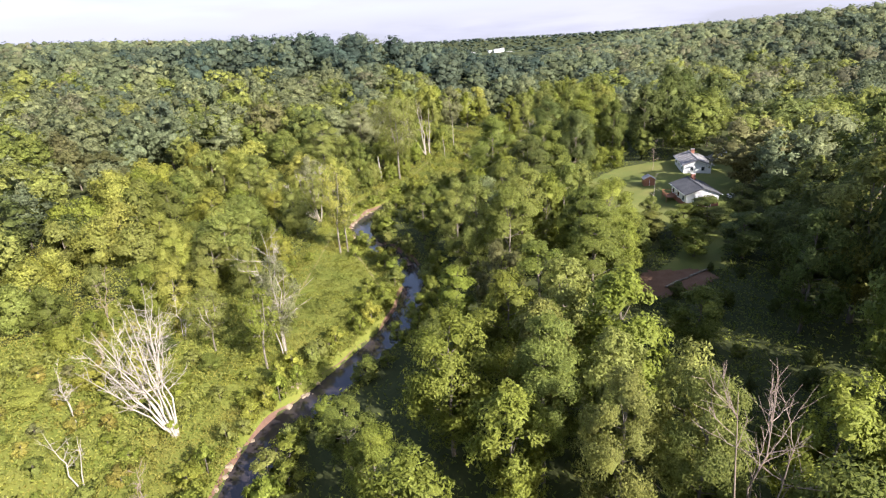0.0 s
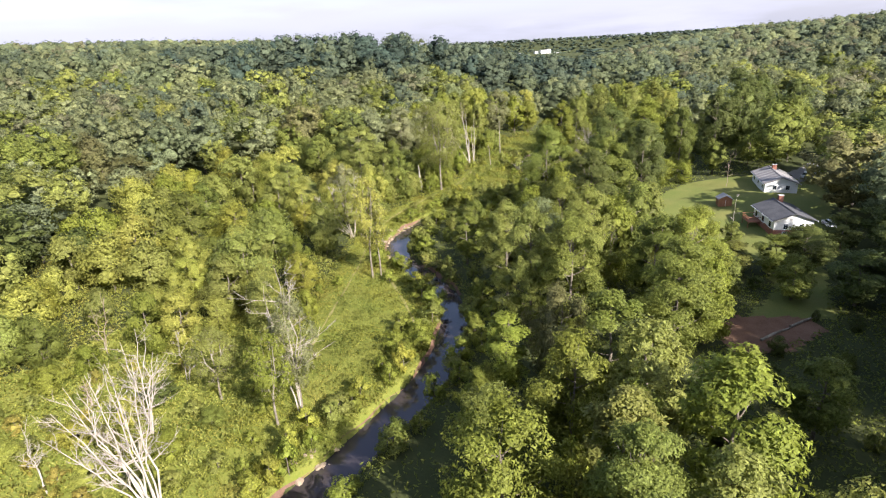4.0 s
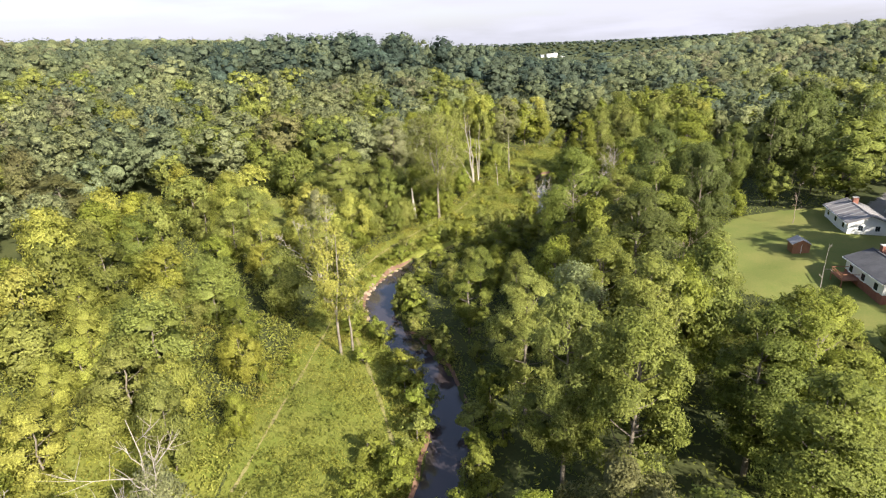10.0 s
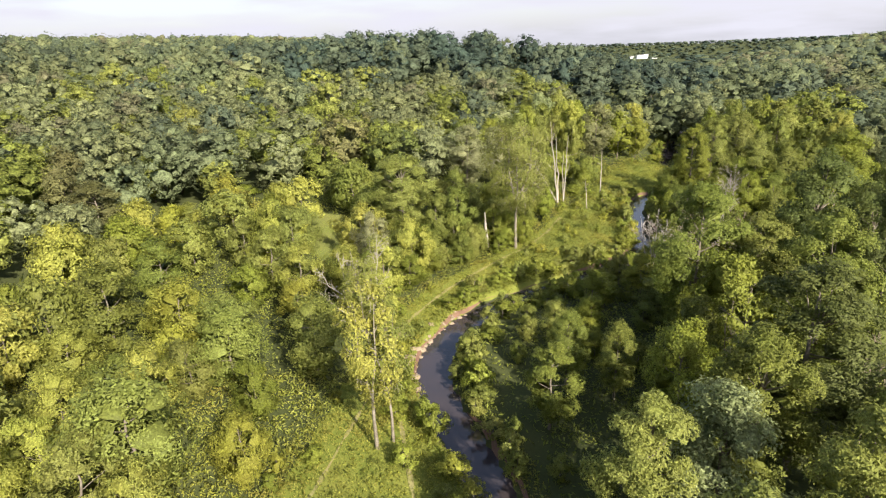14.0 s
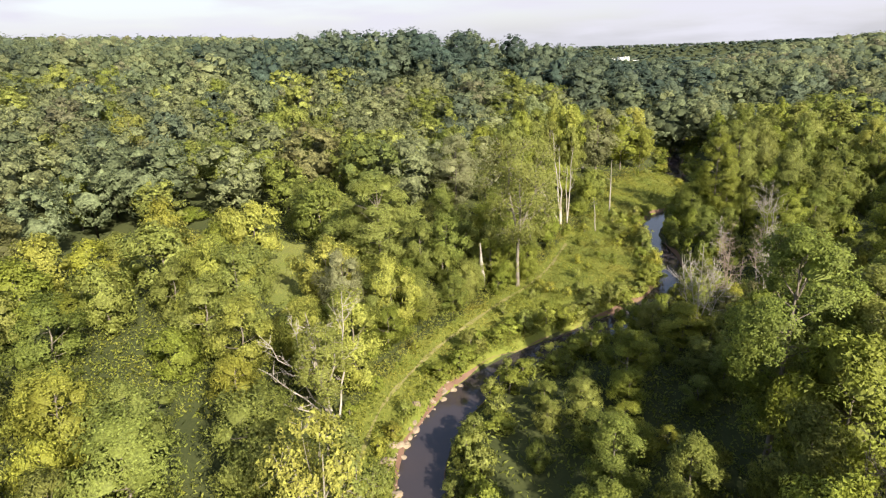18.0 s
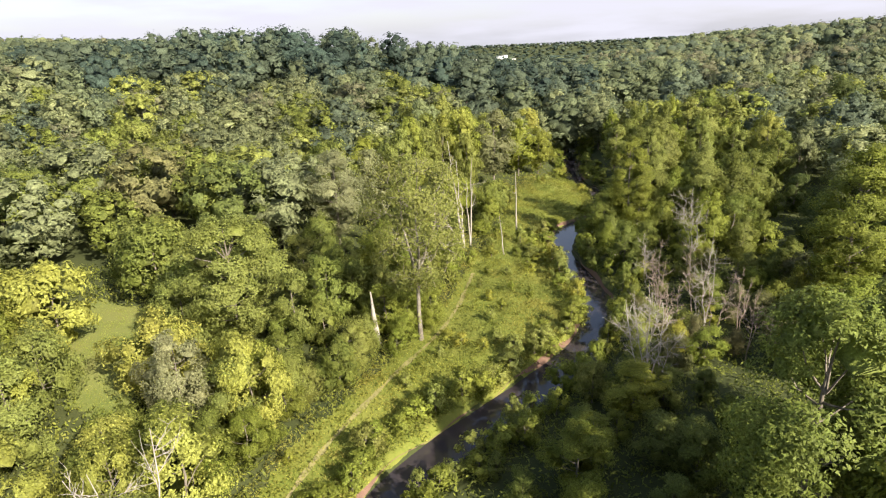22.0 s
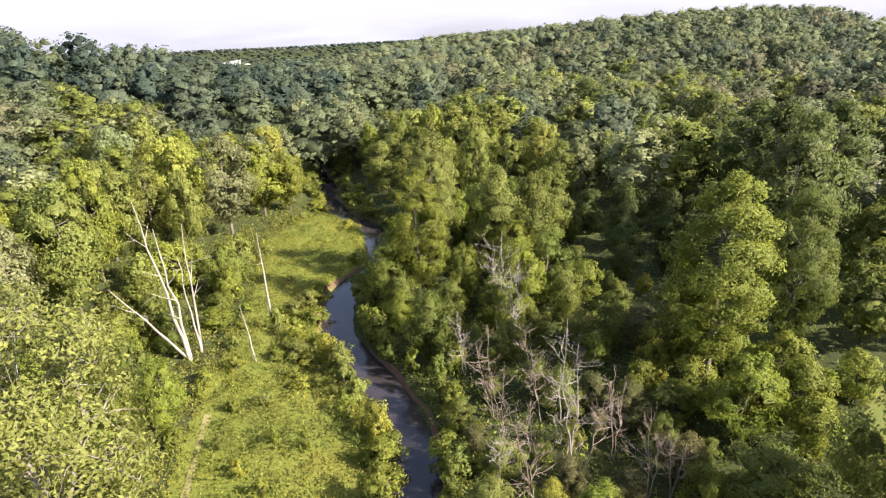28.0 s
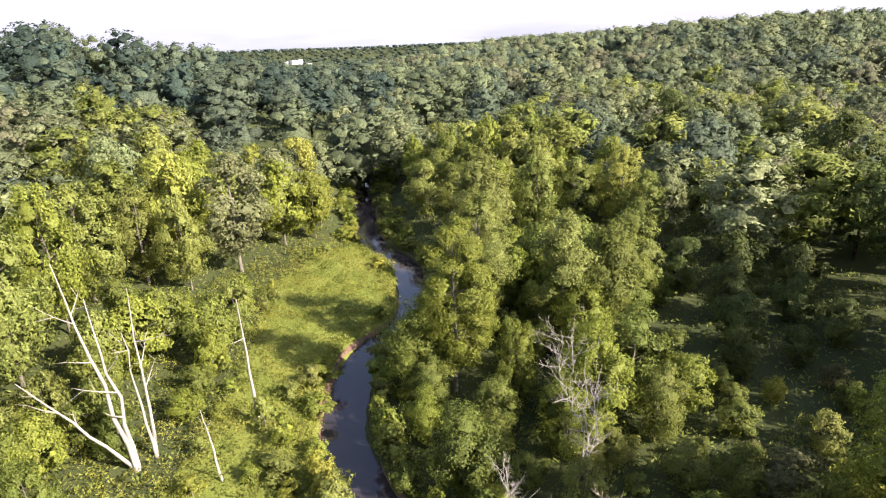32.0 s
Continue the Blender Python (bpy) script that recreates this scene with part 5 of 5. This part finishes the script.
# ---- houses ----
def slab(name, size, at, mat, parent, label="", turn=(0, 0, 0), bevel=0.0):
    bm = bmesh.new()
    bmesh.ops.create_cube(bm, size=1.0)
    for v in bm.verts:
        v.co = Vector((v.co.x * size[0], v.co.y * size[1], v.co.z * size[2]))
    if bevel:
        bmesh.ops.bevel(bm, geom=bm.edges[:], offset=bevel, segments=1, affect="EDGES")
    return part(name, mesh_bm(name, bm, mat), parent, label, Matrix.LocRotScale(at, Euler([radians(a) for a in turn]), None))


def prism(name, outline, y0, y1, mat, parent, label=""):
    """An outline in x and z, drawn out from y0 to y1."""
    bm = bmesh.new()
    rows = [[bm.verts.new((x, y, z)) for x, z in outline] for y in (y0, y1)]
    n = len(outline)
    bm.faces.new(rows[0])
    bm.faces.new(rows[1][::-1])
    for i in range(n):
        bm.faces.new((rows[0][(i + 1) % n], rows[0][i], rows[1][i], rows[1][(i + 1) % n]))
    bmesh.ops.recalc_face_normals(bm, faces=bm.faces[:])
    return part(name, mesh_bm(name, bm, mat), parent, label)


def house_window(parent, at, w, h, turn):
    win = slab("window", (w + 0.16, 0.06, h + 0.16), at, TRIM, parent, "", (0, 0, turn))
    for dx in (-0.25, 0.25):
        slab("pane", (w * 0.46, 0.03, h * 0.94), (dx * w * 0.98, -0.03, 0), GLASS, win)
    slab("sill", (w + 0.3, 0.12, 0.06), (0, -0.05, -h / 2 - 0.1), TRIM, win)


def house(x, y, turn, width, length, wall, roof_mat, wall_mat, low_mat, label, seams=0, chimney=None, pitch=0.42, base=0.0, porch=None):
    """A gabled house: the ridge runs along its y; the low course of the walls may be of brick."""
    h = tagged(new("house"), label, "house")
    h.matrix_basis = Matrix.LocRotScale((x, y, gz(x, y) + base), Euler((0, 0, radians(turn))), None)
    a, b, t = width / 2, length / 2, 0.2
    low = wall * 0.48 if low_mat else 0.4
    ridge = wall + a * pitch
    for s, nm in ((-1, "side_wall"), (1, "side_wall")):
        slab(nm, (t, length, wall - low), (s * (a - t / 2), 0, (wall + low) / 2), wall_mat, h)
        slab("lower_wall", (t + 0.04, length + 0.04, low + 1.6), (s * (a - t / 2), 0, low / 2 - 0.8), low_mat or CONCRETE, h)
    for s in (-1, 1):
        prism("gable_wall", [(-a + t, low), (a - t, low), (a - t, wall), (0, ridge - t * 0.4), (-a + t, wall)], s * b - s * t, s * b, wall_mat, h)
        slab("lower_wall", (width - 2 * t, t + 0.04, low + 1.6), (0, s * (b - t / 2), low / 2 - 0.8), low_mat or CONCRETE, h)
    e = 0.45
    for s in (-1, 1):
        run = a + e
        roof = prism("roof_slope", [(0, ridge + 0.16), (s * run, ridge + 0.16 - run * pitch), (s * run, ridge - run * pitch), (0, ridge)], -b - e, b + e, roof_mat, h)
        for k in range(seams):
            yy = -b + (k + 0.5) * length / seams
            prism("roof_batten", [(s * 0.05, ridge + 0.21 - 0.05 * pitch), (s * run, ridge + 0.21 - run * pitch), (s * run, ridge + 0.165 - run * pitch), (s * 0.05, ridge + 0.165 - 0.05 * pitch)], yy - 0.12, yy + 0.12, SHED_ROOF, roof)
        slab("gutter", (0.12, length + 2 * e, 0.12), (s * (run + 0.05), 0, ridge - run * pitch + 0.02), TRIM, h)
    slab("ridge_cap", (0.3, length + 2 * e, 0.06), (0, 0, ridge + 0.17), roof_mat, h)
    for s in (-1, 1):
        n = max(2, int(length / 3.2))
        for k in range(n):
            yy = -b + (k + 0.5) * length / n
            house_window(h, (s * (a + 0.03), yy, wall * 0.66), 1.0, 1.1, 90 * s)
    for dx in (-width * 0.2, width * 0.2):
        house_window(h, (dx, -b - 0.03, wall * 0.66), 0.8, 1.0, 0)
        if low_mat:
            house_window(h, (dx, -b - 0.05, low * 0.55), 0.8, 0.8, 0)
    slab("door", (0.06, 0.95, 2.0), (a + 0.03, 0.6, low * 0.2 + 1.2), TRIM, h, "white panelled door")
    if chimney:
        c = slab("chimney", (0.9, 0.7, 1.5), (chimney[0], chimney[1], ridge + 0.35), BRICK, h, "red brick chimney", bevel=0.02)
        slab("chimney_cap", (1.0, 0.8, 0.1), (0, 0, 0.78), CONCRETE, c)
    if porch:
        d = slab("deck", (2.4, 3.4, 0.16), (-a - 1.25, porch, wall * 0.40), SHED_WOOD, h, "weathered red-brown wooden deck")
        for px in (-1.1, 1.1):
            for py in (-1.6, 1.6):
                slab("post", (0.12, 0.12, 2.2), (px, py, -1.1), SHED_WOOD, d)
        for py in (-1.65, 1.65):
            slab("rail", (2.4, 0.06, 0.1), (0, py, 0.95), SHED_WOOD, d)
        slab("rail", (0.06, 3.4, 0.1), (-1.15, 0, 0.95), SHED_WOOD, d)
        for k in range(9):
            slab("baluster", (0.05, 0.05, 0.9), (-1.15, -1.5 + k * 0.375, 0.5), SHED_WOOD, d)
    return h


house(85.7, 146.7, -17.6, 6.8, 12.0, 3.0, SHINGLE, SIDING, None, "white-sided ranch house with a grey shingled roof", 6, (0.4, 3.2), 0.38, -0.6)
house(71.6, 120.4, -10.3, 7.0, 10.2, 3.7, SHINGLE_DARK, SIDING, BRICK, "white and brick house with a charcoal roof and a deck", 0, (0.8, 4.0), 0.36, -0.9, 2.5)
house(170, 219, -30, 8.5, 14, 3.0, SHED_ROOF, SIDING, None, "white house with a pale roof among trees", 0, None, 0.32)
house(152, 262, 35, 8.5, 13, 3.0, SHINGLE, BRICK, None, "brick house with a grey roof hidden among trees", 0, None, 0.32)

shed = tagged(new("garden_shed"), "small red-brown wooden shed with a grey roof on the lawn", "shed")
shed.matrix_basis = Matrix.LocRotScale((68.6, 137.0, gz(68.6, 137.0)), Euler((0, 0, radians(-14))), None)
for s in (-1, 1):
    for k in range(9):
        slab("board", (0.05, 0.255, 1.75), (s * 1.35, -1.04 + k * 0.26, 0.9), SHED_WOOD, shed)
    prism("gable_wall", [(-1.33, 0), (1.33, 0), (1.33, 1.77), (0, 2.5), (-1.33, 1.77)], s * 1.16 - 0.04, s * 1.16 + 0.04, SHED_WOOD, shed)
    prism("roof_slope", [(0, 2.62), (s * 1.6, 1.74), (s * 1.6, 1.66), (0, 2.54)], -1.4, 1.4, SHED_ROOF, shed)
slab("door", (1.1, 0.05, 1.6), (0, -1.22, 0.85), SHED_WOOD, shed, "double plank door")
slab("door_trim", (0.06, 0.05, 1.6), (0, -1.26, 0.85), TRIM, shed)


def car(x, y, turn, paint, label):
    c = tagged(new("car"), label, "car", "parked cars")
    c.matrix_basis = Matrix.LocRotScale((x, y, gz(x, y) + 0.1), Euler((0, 0, radians(turn))), None)
    prism("body", [(-2.25, 0.35), (2.25, 0.35), (2.3, 0.72), (1.5, 0.92), (-2.1, 0.95), (-2.3, 0.7)], -0.86, 0.86, paint, c)
    prism("cabin", [(-1.75, 0.93), (1.1, 0.92), (0.45, 1.42), (-1.2, 1.45)], -0.76, 0.76, GLASS, c, "dark glazed cabin")
    prism("roof", [(-1.2, 1.44), (0.45, 1.41), (0.35, 1.49), (-1.1, 1.52)], -0.72, 0.72, paint, c)
    for wx in (-1.4, 1.4):
        for wy in (-0.82, 0.82):
            bm = bmesh.new()
            bmesh.ops.create_cone(bm, cap_ends=True, segments=14, radius1=0.33, radius2=0.33, depth=0.22)
            w = part("wheel", mesh_bm("wheel", bm, TYRE), c, "", Matrix.LocRotScale((wx, wy, 0.33), Euler((radians(90), 0, 0)), None))
            bm = bmesh.new()
            bmesh.ops.create_cone(bm, cap_ends=True, segments=12, radius1=0.2, radius2=0.18, depth=0.25)
            part("rim", mesh_bm("rim", bm, CHROME), w)
    for wy in (-0.6, 0.6):
        slab("headlight", (0.06, 0.34, 0.14), (2.27, wy, 0.68), TRIM, c)
        slab("tail_light", (0.06, 0.3, 0.14), (-2.28, wy, 0.74), SHED_WOOD, c)
    return c


car(97.9, 152.0, 20, PAINT_SILVER, "silver car parked beside the white house")
car(101.0, 155.2, 20, PAINT_WHITE, "white car parked beside the white house")
car(79.5, 117.5, 75, PAINT_WHITE, "white car parked behind the brick house")
tagged(patch("driveway", DRIVE_POLY, 0.12, ASPHALT), "pale asphalt drive between the houses", "road", kind="structure")

# trunks lying on the bare soil
for ax, ay, bx, by in ((45.5, 81.6, 50.4, 83.4), (50.8, 83.8, 55.6, 85.6)):
    log = new("fallen_log", mesh_of("fallen_log", *tube([(ax, ay, gz(ax, ay) + 0.28), ((ax + bx) / 2, (ay + by) / 2 + 0.15, gz((ax + bx) / 2, (ay + by) / 2) + 0.3), (bx, by, gz(bx, by) + 0.26)], [0.2, 0.18, 0.14], 8), BARK_PALE, True))
    tagged(log, "pale fallen trunk lying on bare soil", "log", "fallen logs")

# ---- far buildings in the gap ----
for dx, dy, w, l, hgt, lift in ((0, 0, 15, 10, 7, 0), (15, 4, 12, 9, 9, 0), (-16, 10, 10, 8, 5, 0), (48, 50, 14, 9, 5, 0), (-60, 40, 12, 9, 4.5, 0)):
    bx, by = 346 + dx, 1640 + dy
    bl = tagged(new("far_building"), "distant white building above the trees", "building", "far buildings")
    bl.matrix_basis = Matrix.LocRotScale((bx, by, gz(bx, by) - 0.5), Euler((0, 0, 0.2)), None)
    slab("wall", (w, l, hgt + 3), (0, 0, hgt / 2 - 1.5), SIDING, bl)
    slab("roof", (w + 1, l + 1, 0.8), (0, 0, hgt + 0.4), SHED_ROOF, bl)
    for k in range(int(w / 5)):
        slab("window", (2.0, 0.3, 2.4), (-w / 2 + 3 + k * 5, -l / 2 - 0.1, hgt * 0.6), GLASS, bl)

# the patterns that the trees were copied from are not part of the place
for src in PROTOS:
    for o in (*src.children_recursive, src):
        bpy.data.objects.remove(o)
